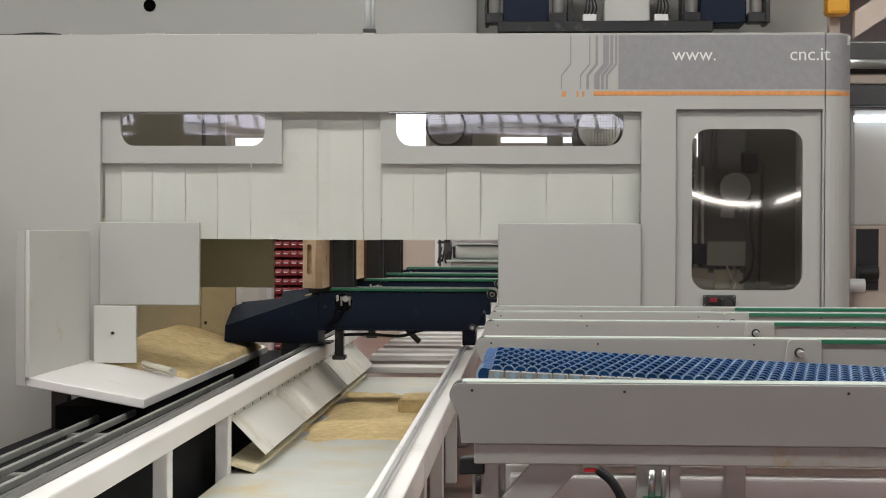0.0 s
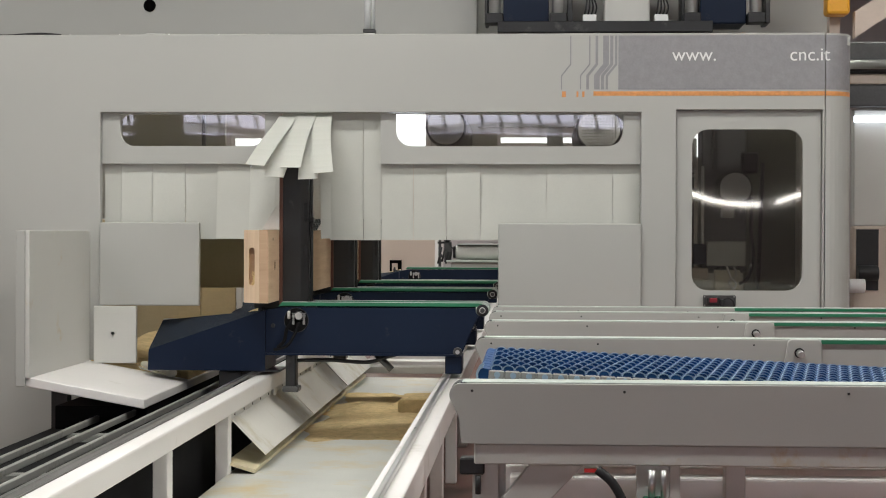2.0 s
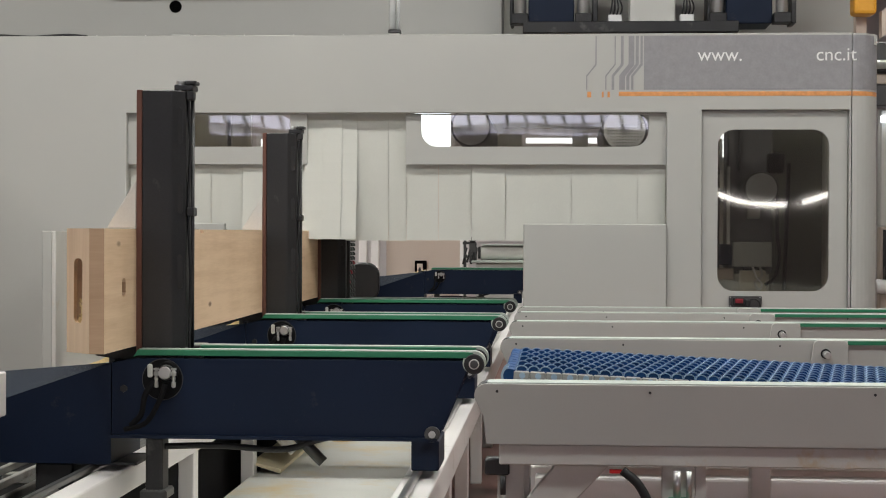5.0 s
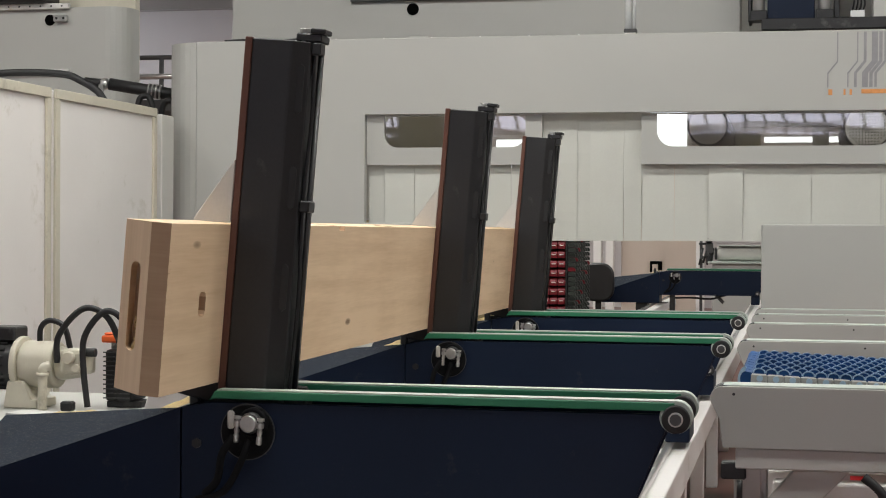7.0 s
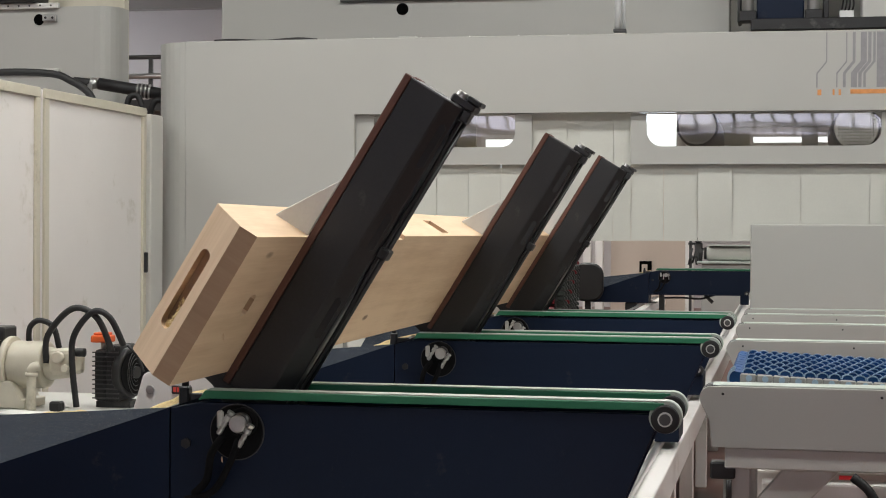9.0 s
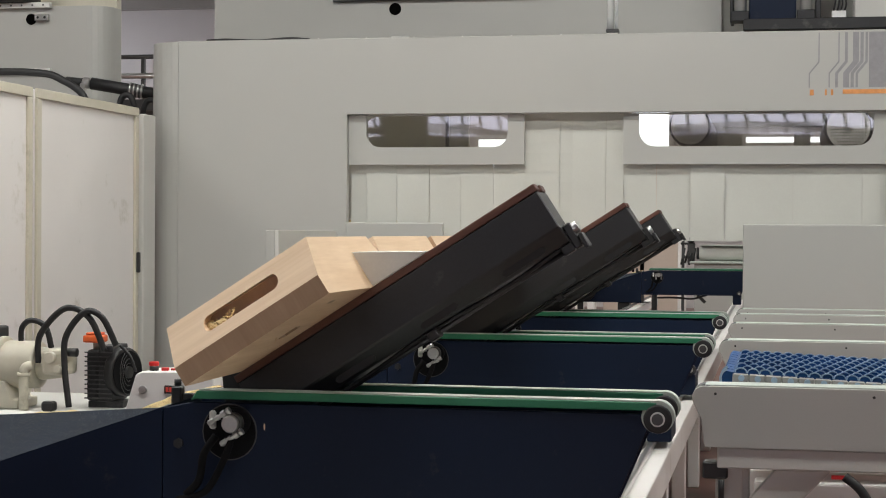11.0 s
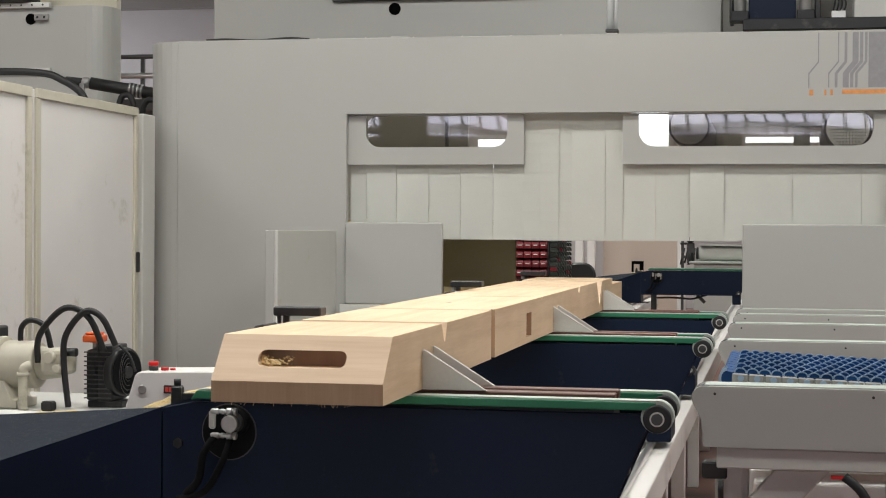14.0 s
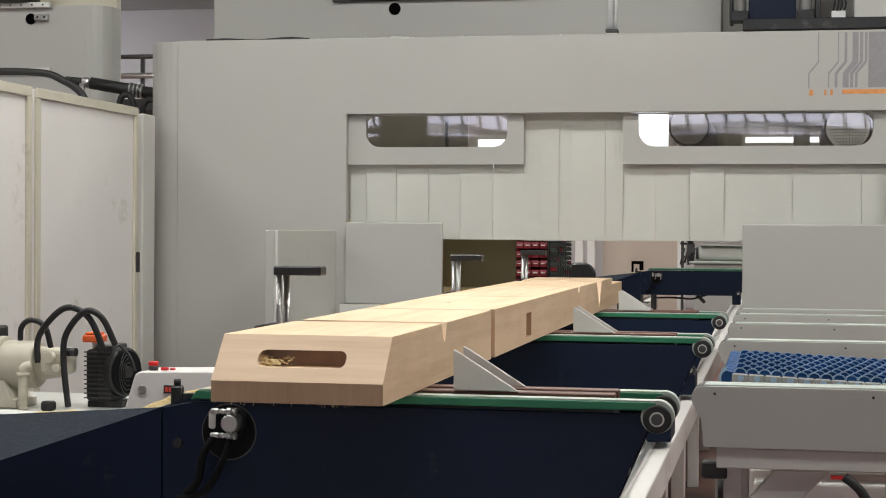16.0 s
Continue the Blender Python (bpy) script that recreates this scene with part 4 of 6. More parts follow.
# ---- blue belt of half-round cells on the front conveyor ----
def cup_mat():
    """A belt of overlapping half-round blue lips with pale rims; its edge shows clear cells."""
    m = empty("cell_mat", -0.085, 4.20, 0.985)
    tagged(m, "belt of overlapping blue half-round cells with pale rims", "cell mat")
    pitch, deep, rows, cols = 0.030, 0.083, 9, 52
    m.rotation_mode = "XYZ"
    m.rotation_euler = (0, radians(2.6), 0)
    cup = bmesh.new()
    segs = 8
    arch = [(math.cos(math.pi * k / segs), math.sin(math.pi * k / segs) ** 0.8) for k in range(segs + 1)]
    lines = [[(0.0122 * a, 0.0, 0.0098 * b) for a, b in arch], [(0.0146 * a, -0.001, 0.0126 * b) for a, b in arch],
             [(0.0148 * a, 0.006, 0.0124 * b) for a, b in arch], [(0.0142 * a, deep * 0.96, 0.0035 * b) for a, b in arch]]
    vs = [[cup.verts.new(p) for p in line] for line in lines]
    cup.faces.new(vs[0][::-1])
    for j in range(3):
        for k in range(segs):
            face = cup.faces.new((vs[j][k], vs[j][k + 1], vs[j + 1][k + 1], vs[j + 1][k]))
            face.material_index = (1, 1, 0)[j]
    bmesh.ops.recalc_face_normals(cup, faces=cup.faces[:])
    me = bpy.data.meshes.new("cell")
    cup.to_mesh(me)
    cup.free()
    for mt in (CUPBLUE, CUPRIM):
        me.materials.append(mt)
    part("base_sheet", box(-0.02, 1.56, -0.004, deep * rows, -0.004, 0.0), CUPBLUE, m)

    def spot(row, k):
        return k * pitch + (pitch / 2 if row % 2 else 0), row * deep
    for row in range(5):
        for k in range(cols):
            ob = new("cell", me)
            ob.parent = m
            ob.matrix_basis = pose(*spot(row, k), 0.0)
    base = [tuple(v.co) for v in me.vertices]
    loops = [(tuple(f.vertices), f.material_index) for f in me.polygons]
    verts, faces, mats = [], [], []
    for row in range(5, rows):
        for k in range(cols):
            o = len(verts)
            dx, dy = spot(row, k)
            verts += [(x + dx, y + dy, z) for x, y, z in base]
            faces += [tuple(o + q for q in f) for f, _ in loops]
            mats += [q for _, q in loops]
    far = bpy.data.meshes.new("cell_field")
    far.from_pydata(verts, [], faces)
    for mt in (CUPBLUE, CUPRIM):
        far.materials.append(mt)
    far.polygons.foreach_set("material_index", mats)
    rest = new("cell_field", far)
    rest.parent = m
    tagged(rest, kind="stuff")
    # clear cells along the near edge, with a small boss in each
    for k in range(39):
        cell = part("clear_cell", box(k * 0.040 - 0.0196, k * 0.040 + 0.0196, -0.014, -0.0045, -0.026, -0.001, 0.003), CUPCLEAR, m)
        part("boss", rod((k * 0.040 + 0.002, -0.018, -0.012), (k * 0.040 + 0.002, -0.0142, -0.012), 0.008, 10), CUPRIM, cell)
        part("web", box(k * 0.040 - 0.004, k * 0.040 + 0.008, -0.017, -0.0142, -0.025, -0.021), CUPRIM, cell)
    # the belt turns down round its end roller
    for row in range(rows):
        y = row * deep
        turn = [(-0.034 - 0.018 * math.sin(radians(a)), -0.016 + 0.024 * math.cos(radians(a))) for a in range(0, 151, 15)]
        turn += [(-0.034 - 0.012 * math.sin(radians(a)), -0.016 + 0.018 * math.cos(radians(a))) for a in range(150, -1, -15)]
        if row < 2:
            part("end_lip", prism(turn, "y", y - 0.002, y + 0.004), CUPRIM, m)
        inner = [(-0.034 - 0.012 * math.sin(radians(a)), -0.016 + 0.018 * math.cos(radians(a))) for a in range(0, 151, 15)] + [(-0.02, -0.03), (-0.02, 0.0)]
        part("end_cell", prism(inner, "y", y, y + deep * 0.9), CUPBLUE, m)


cup_mat()
bed = part("sloping_bed", prism([(-0.105, 0.9585), (1.6, 0.8805), (1.6, 0.81), (-0.105, 0.81)], "y", 4.175, 4.93, 0.002), PAINT)
tagged(bed, "grey sloping bed under the blue cell mat", "conveyor bed")
for bx in (0.0, 1.4):
    part("bed_leg", box(bx, bx + 0.06, 4.8, 4.86, 0.0, 0.809), PAINT_LIGHT, bed)


# ================= track between the conveyors =================
def track():
    t = empty("carriage_track", 0, 3.0, 0)
    tagged(t, "white steel track frame on which the carriages run", "track")
    part("left_tube", box(-1.43, -1.35, -1.5, 16.5, 0.50, 0.585, 0.008, 2), PAINT_WHITE, t)
    part("left_rail", box(-1.452, -1.432, -1.5, 16.5, 0.586, 0.605, 0.003), RAILSTEEL, t)
    part("right_tube", box(-0.47, -0.36, -1.5, 16.5, 0.46, 0.575, 0.006, 2), PAINT_WHITE, t)
    part("right_rail", box(-0.435, -0.415, -1.5, 16.5, 0.576, 0.60, 0.003), STEEL, t)
    for x, z in ((-1.545, 0.53), (-1.72, 0.50), (-1.90, 0.47), (-2.08, 0.44)):
        part("side_bar", box(x - 0.018, x, -1.5, 6.6, z - 0.03, z, 0.004), BAR_GREY, t)
    # black sheets and block stand in for the deep shade under the bars
    part("shade_sheet", box(-2.33, -1.50, -1.5, 10.4, 0.36, 0.37), MATT_BLACK, t, "black sheet standing in for deep shade under the side bars")
    part("cable_chain", box(-1.78, -1.56, 2.0, 10.4, 0.371, 0.43, 0.01), MATT_BLACK, t, "black energy chain that also fills in shade beside the rail")
    part("shade_wall", box(-1.50, -1.485, -1.5, 10.4, 0.02, 0.52), MATT_BLACK, t)
    for y in (0.70, 1.95, 3.20, 4.45, 5.8, 7.3):
        part("leg", box(-1.42, -1.36, y, y + 0.08, 0, 0.499, 0.004), PAINT_WHITE, t)
        part("leg", box(-0.45, -0.39, y, y + 0.08, 0, 0.459, 0.004), PAINT_WHITE, t)
        part("cross_bar", box(-2.1, -1.505, y, y + 0.06, 0.371, 0.409, 0.004), BAR_GREY, t)
        part("gusset", prism([(-1.359, 0.10), (-1.359, 0.22), (-1.22, 0.10)], "y", y + 0.02, y + 0.06), PAINT_WHITE, t)
    for k in range(10):
        y = 9.7 + 0.6 * k
        part("cross_tie", box(-1.34, -0.48, y, y + 0.24, 0.25, 0.30, 0.004), PAINT_WHITE, t)


track()


def waste_tray():
    w = empty("waste_tray", -0.85, 6.0, 0)
    tagged(w, "galvanised waste tray strewn with sawdust under the track", "waste tray")
    part("floor_sheet", box(-0.52, 0.36, -4.0, 6.6, 0.215, 0.23), TRAY_SHEET, w)
    for y0, y1 in ((1.60, 3.28), (3.30, 5.0), (5.03, 6.8)):
        part("left_skirt", prism([(-0.526, 0.466), (-0.520, 0.470), (-0.362, 0.309), (-0.366, 0.304)], "y", y0, y1), SKIRT, w)
        strip = part("hinge_strip", box(-0.5295, -0.5265, y0, y1, 0.45, 0.492), ZINC, w)
        for k in range(7):
            yy = y0 + 0.1 + k * (y1 - y0 - 0.2) / 6
            part("rivet", rod((-0.5264, yy, 0.48), (-0.523, yy, 0.48), 0.006, 8), DARKSTEEL, strip)
    for y0, y1 in ((1.5, 3.2), (3.21, 5.0), (5.01, 6.6)):
        part("lower_board", prism([(-0.535, 0.275), (-0.53, 0.285), (-0.395, 0.252), (-0.398, 0.233)], "y", y0, y1), DUSTY_SHEET, w)
    part("right_skirt", prism([(0.37, 0.45), (0.375, 0.45), (0.345, 0.24), (0.34, 0.24)], "y", -4.0, 6.6), PAINT_LIGHT, w)


waste_tray()


# ================= cabinets and pump at the left =================
def cabinet():
    c = empty("electrical_cabinet", -3.408, 5.6, 0)
    tagged(c, "tall cream-white electrical cabinet with framed doors", "cabinet")
    part("body", box(-0.9, -0.02, 0, 2.95, 0.0, 1.99, 0.004), PAINT_WHITE, c)
    for y0, y1 in ((0.02, 1.63), (1.68, 2.945)):
        d = part("door", box(-0.019, -0.004, y0, y1, 0.08, 1.985, 0.004, 2), PAINT_WHITE, c)
        for k, (a0, a1, z0, z1) in enumerate(((y0, y1, 1.945, 1.992), (y0, y1, 0.08, 0.12), (y0, y0 + 0.045, 0.121, 1.944), (y1 - 0.045, y1, 0.121, 1.944))):
            part("door_rim", box(-0.0035, 0.012, a0, a1, z0, z1, 0.003), CREAM, d)
    part("handle", box(0.0125, 0.03, 2.905, 2.93, 1.10, 1.21, 0.004), BLACK, c)


cabinet()


# ================= inside and behind the machine =================
def interior():
    m = empty("machine_interior", 0, 11.2, 0)
    tagged(m, "dark inner back wall of the machining centre", "machine wall")
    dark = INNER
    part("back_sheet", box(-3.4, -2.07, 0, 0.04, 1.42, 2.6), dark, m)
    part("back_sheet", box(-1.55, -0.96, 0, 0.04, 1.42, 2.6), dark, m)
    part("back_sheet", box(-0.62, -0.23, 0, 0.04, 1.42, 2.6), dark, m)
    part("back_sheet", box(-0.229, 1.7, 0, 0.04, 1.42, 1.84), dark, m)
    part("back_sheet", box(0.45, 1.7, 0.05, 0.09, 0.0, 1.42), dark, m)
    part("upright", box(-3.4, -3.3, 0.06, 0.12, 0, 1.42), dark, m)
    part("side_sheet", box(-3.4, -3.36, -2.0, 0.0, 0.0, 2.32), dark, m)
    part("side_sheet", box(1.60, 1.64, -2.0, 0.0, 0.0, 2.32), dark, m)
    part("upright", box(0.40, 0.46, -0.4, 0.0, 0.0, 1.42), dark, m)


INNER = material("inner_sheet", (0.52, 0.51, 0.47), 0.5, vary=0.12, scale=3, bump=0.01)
interior()


def fan_motor(x, y, z, r, body=0.5):
    f = empty("spindle_motor", x, y, z)
    tagged(f, "grey spindle motor with a perforated round fan guard", "motor", "spindle motors")
    part("housing", rod((0, 0.012, 0), (0, body, 0), r * 1.12, 28, bevel=0.008), DARKSTEEL, f)
    g = bmesh.new()
    n = 14
    for i in range(n):
        for j in range(n):
            u, v = (i - n / 2 + 0.5) * 2 * r / n, (j - n / 2 + 0.5) * 2 * r / n
            if math.hypot(u, v) < r * 0.9:
                s = r / n * 0.62
                prism([(u - s, v), (u, v + s), (u + s, v), (u, v - s)], "y", -0.001, 0.001, bm=g)
    plate = part("fan_guard", rod((0, 0.002, 0), (0, 0.011, 0), r, 28), WHITEPRINT, f, "bright perforated fan guard")
    tagged(part("guard_holes", g, BLACK, f), kind="stuff")
    part("guard_hub", rod((0, -0.004, 0), (0, 0.002, 0), r * 0.2, 14), STEEL, f)
    part("bracket", box(-r * 0.9, r * 0.9, body, 11.2 - y, -r * 0.5, r * 0.5), DARKSTEEL, f)


fan_motor(-0.49, 9.55, 1.94, 0.105, 1.0)
fan_motor(0.39, 9.65, 1.93, 0.12, 1.0)
fan_motor(1.16, 9.55, 1.588, 0.088, 0.8)


def tool_unit():
    u = empty("spindle_unit", 1.15, 9.7, 0)
    tagged(u, "dark machining head with grey boxes and hoses behind the door", "machine head")
    part("head_plate", box(-0.16, 0.10, 0.06, 0.3, 1.10, 2.25, 0.01), HEADGREY, u)
    part("guide_rail", box(-0.165, -0.148, 0.02, 0.055, 1.27, 1.72, 0.003), ZINC, u)
    part("guide_rail", box(-0.10, -0.085, 0.02, 0.055, 1.70, 2.05, 0.003), DARKSTEEL, u)
    part("left_column", box(-0.34, -0.20, 0.1, 0.3, 1.0, 2.25, 0.01), BLACK, u)
    part("valve_strip", box(-0.215, -0.195, 0.0, 0.06, 1.70, 1.88, 0.005, 2), PAINT, u)
    for k in range(4):
        part("fitting", rod((-0.25, 0.03, 1.66 + 0.03 * k), (-0.205, 0.03, 1.665 + 0.03 * k), 0.009, 8), STEEL, u)
    part("clamp_block", box(-0.05, 0.02, -0.02, 0.055, 1.42, 1.48, 0.004), PAINT, u)
    part("dark_block", box(0.065, 0.16, 0.0, 0.2, 1.68, 1.80, 0.01), RUBBER, u)
    part("box", box(-0.133, 0.09, 0.0, 0.055, 1.142, 1.284, 0.006, 2), PAINT, u)
    part("junction_box", box(-0.09, 0.058, 0.0, 0.05, 1.0, 1.120, 0.006, 2), CREAM, u)
    part("blue_motor", box(-0.21, -0.14, 0.0, 0.09, 1.15, 1.27, 0.008, 2), BLUE, u)
    part("tool_bin", box(-0.24, -0.12, 0.05, 0.2, 1.06, 1.13, 0.006), BEIGE, u)
    for k in range(5):
        part("gland", rod((-0.07 + 0.03 * k, 0.02, 1.122), (-0.07 + 0.03 * k, 0.02, 1.141), 0.007, 8), BLACK, u)
    part("hose", hose([(0.12, 0.0, 1.55), (0.115, -0.02, 1.35), (0.13, -0.02, 1.2), (0.10, -0.03, 1.08), (0.05, -0.02, 1.04)], 0.010), RUBBER, u)
    part("hose", hose([(-0.02, -0.01, 1.14), (0.0, -0.03, 1.08), (0.03, -0.03, 1.04), (0.01, -0.02, 1.0)], 0.006), PAINT_WHITE, u)
    part("hose", hose([(0.02, -0.01, 1.14), (0.03, -0.03, 1.09), (-0.01, -0.03, 1.05), (0.02, -0.02, 1.0)], 0.006), STEEL, u)
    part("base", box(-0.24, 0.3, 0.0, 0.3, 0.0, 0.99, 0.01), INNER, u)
    # dark sheet added only to darken the view through the door's right half
    part("dark_backing", box(0.14, 0.62, 0.5, 0.55, 0.9, 2.25, 0.01), OLIVE_DARK, u)
    part("conduit", rod((0.20, 0.3, 1.0), (0.225, 0.3, 1.75), 0.012, 10), RUBBER, u)


OLIVE_DARK = material("dark_olive_sheet", (0.17, 0.17, 0.14), 0.5, vary=0.25, scale=3, bump=0.01)
HEADGREY = material("head_grey", (0.10, 0.10, 0.105), 0.45, vary=0.2, scale=5, bump=0.01)
tool_unit()


def olive_board():
    b = part("guard_board", box(-1.93, -1.49, 9.62, 9.64, 1.005, 1.40, 0.003), OLIVE)
    tagged(b, "olive brown guard board hanging inside the opening", "board")
    hang = part("hanger", box(-1.92, -1.90, 9.641, 9.66, 1.38, 2.33), DARKSTEEL, b)
    part("hanger", box(-1.52, -1.50, 9.641, 9.66, 1.38, 2.33), DARKSTEEL, b)
    low = part("inner_board", box(-2.95, -2.205, 11.04, 11.07, 0.55, 1.41, 0.003), DUSTY_BOARD)
    tagged(low, "dusty beige board behind the sawdust heap", "board")
    part("inner_leaf", box(-2.20, -1.97, 11.04, 11.07, 0.58, 1.41, 0.003), DUSTY_BOARD, low)
    part("edge_post", box(-1.966, -1.93, 11.05, 11.09, 0.0, 1.41, 0.003), PAINT_WHITE, low)
    for bx, bz in ((-2.17, 1.05), (-1.99, 0.72), (-2.17, 0.72)):
        part("bolt", rod((bx, 11.03, bz), (bx, 11.0395, bz), 0.012, 8), BLACK, low)
    part("board_leg", box(-2.4, -2.3, 11.071, 11.11, 0.0, 0.6), DARKSTEEL, low)


olive_board()


heap("sawdust_heap", -2.345, -1.812, 8.745, 11.3, lambda u, v: 0.014 + 0.055 * max(0, 1.0 - 0.75 * max(u - 0.2, 0) / 0.8) * min(1, v * 1.8),
     lambda x, y: 0.64 - (x + 2.348) * 0.182, "pale golden sawdust heaped on the chute", margin=0.012, slope=26.0)
heap("sawdust_heap", -1.30, -0.47, 8.4, 11.6, lambda u, v: 0.010 + 0.03 * max(0, math.sin(math.pi * min(1, v * 1.3))) * max(0, noise.noise(Vector((u * 3, v * 4, 2.2))) + 0.25) * 1.6,
     lambda x, y: 0.231, "pale golden sawdust spread on the waste tray", seed=4.0)


def dust_block():
    bm = box(-0.78, -0.54, 9.80, 10.25, 0.235, 0.345, 0.02, 2)
    for v in bm.verts:
        v.co += Vector((noise.noise(v.co * 9), noise.noise(v.co * 8 + Vector((3, 0, 0))), noise.noise(v.co * 7))) * 0.015
    tagged(part("sawdust_block", bm, DUSTMAT), "broken block of pressed sawdust in the tray", "sawdust")


dust_block()


# ---- far end of the hall seen through the opening ----
def bin_rack():
    r = empty("bin_rack", -2.17, 14.0, 0)
    tagged(r, "tall rack of small dark red storage bins", "storage rack")
    part("frame", box(-0.02, 0.0, 0, 1.2, 0, 1.75), PAINT, r)
    part("back", box(0.0, 0.27, 0.16, 0.18, 0, 1.75), BLACK, r)
    part("side_panel", box(0.27, 0.285, 0.0, 1.2, 0, 1.75), BLACK, r)
    bin_mesh = bpy.data.meshes.new("bin")
    bm = prism([(0.0, 0.0), (0.0, 0.036), (0.025, 0.066), (0.14, 0.066), (0.14, 0.0)], "x", 0.002, 0.064, 0.003)
    bm.to_mesh(bin_mesh), bm.free()
    bin_mesh.materials.append(RED)
    label_mesh = bpy.data.meshes.new("label_strip")
    bm = box(0.014, 0.050, -0.003, -0.0005, 0.026, 0.034)
    bm.to_mesh(label_mesh), bm.free()
    label_mesh.materials.append(WHITEPRINT)
    dark_mesh = bin_mesh.copy()
    dark_mesh.materials.clear()
    dark_mesh.materials.append(BIN_BLUE)
    for k in range(20):
        z = 0.1 + k * 0.078
        for j in range(4):
            ob = new("bin", bin_mesh)
            ob.parent, ob.matrix_basis = r, pose(0.002 + j * 0.067, 0.0, z)
            la = new("label_strip", label_mesh)
            la.parent = ob
    for k in range(38):
        for j in range(7):
            ob = new("side_bin", bin_mesh if (k * 3 + j * 5) % 11 == 0 else dark_mesh)
            ob.parent, ob.matrix_basis = r, pose(0.35, 0.03 + j * 0.165, 0.1 + k * 0.041, 0, 0, 90) @ Matrix.Diagonal((0.55, 0.45, 0.5, 1))


BIN_BLUE = material("dark_bin", (0.045, 0.055, 0.05), 0.4, vary=0.1, per_object=0.5)
bin_rack()


def far_things():
    p = part("partition_panel", box(-2.145, -1.2, 21.0, 21.1, 0.0, 2.3, 0.01), BEIGE)
    tagged(p, "beige pink partition panel with a small dark opening", "partition")
    part("opening", box(-1.781, -1.631, 20.98, 20.999, 0.84, 0.98), HOLE, p)
    part("opening_frame", box(-1.75, -1.68, 20.96, 20.979, 0.84, 0.94), BEIGE, p)
    for x in (-2.45, -2.3, -1.19):
        c = part("steel_column", box(x, x + 0.1, 20.6, 20.75, 0.0, 5.4, 0.01), PAINT_WHITE)
        tagged(c, "white painted steel column", "column", "columns")
    # black chair
    ch = empty("office_chair", -2.0, 17.2, 0)
    tagged(ch, "black office chair at the far end of the hall", "chair")
    part("backrest", prism(rounded(-0.17, 0.17, 0.62, 1.02, 0.13), "y", 0.0, 0.08, 0.02), BLACK, ch)
    part("seat", box(-0.22, 0.22, -0.2, 0.25, 0.45, 0.53, 0.03, 2), BLACK, ch)
    part("stem", rod((0, 0.02, 0.08), (0, 0.02, 0.45), 0.03), DARKSTEEL, ch)
    part("foot", rod((0, 0.02, 0.0), (0, 0.02, 0.08), 0.26, 5, smooth=False), BLACK, ch)
    part("back_bar", box(-0.03, 0.03, 0.08, 0.1, 0.5, 0.75), BLACK, ch)
    # machine with a round drum
    d = empty("drum_machine", -0.88, 19.1, 0)
    tagged(d, "grey machine with a round drum and green belt", "machine")
    part("drum", rod((0.0, 0.4, 1.10), (1.6, 0.4, 1.10), 0.085, 24, bevel=0.02), PAINT_LIGHT, d)
    part("table", box(-0.1, 1.6, 0.2, 0.6, 0.985, 1.012, 0.005), GREEN_TOP, d)
    part("frame", box(-0.05, 1.6, 0.25, 0.55, 0.0, 0.984, 0.01), PAINT, d)
    part("bracket", box(-0.13, -0.05, 0.3, 0.5, 0.98, 1.22, 0.01), DARKSTEEL, d)
    part("post", box(-0.20, -0.17, 0.36, 0.44, 0.0, 1.27), DARKSTEEL, d)
    part("cross_arm", box(-0.21, -0.05, 0.33, 0.37, 1.20, 1.225, 0.004), BLACK, d)
    part("upper_unit", box(-0.13, -0.06, 0.28, 0.5, 1.225, 1.285, 0.01), BLACK, d)
    for k in range(4):
        part("lever", rod((-0.20 + 0.045 * k, 0.26, 0.97 + 0.02 * (k % 2)), (-0.16 + 0.04 * k, 0.30, 1.16 - 0.03 * (k % 3)), 0.012, 8), BLACK, d)
    for k in range(3):
        part("clamp_wheel", rod((-0.17 + 0.055 * k, 0.22, 1.06 + 0.035 * k), (-0.17 + 0.055 * k, 0.26, 1.06 + 0.035 * k), 0.024, 12), DARKSTEEL, d)
    part("green_cover", box(0.02, 1.6, 0.28, 0.52, 1.186, 1.20, 0.004), GREEN_TOP, d)
    part("end_cap", rod((-0.03, 0.4, 1.10), (-0.002, 0.4, 1.10), 0.07, 20, bevel=0.006), DARKSTEEL, d)
    dx = empty("grey_cabinet", -4.2, 18.0, 0)
    tagged(dx, "pale grey steel cabinet at the far wall", "cabinet")
    part("body", box(0, 1.25, 0, 0.5, 0, 1.2, 0.01), PAINT_LIGHT, dx)
    part("plinth_line", box(0.02, 1.23, -0.004, -0.001, 0.08, 0.1), BLACK, dx)


far_things()


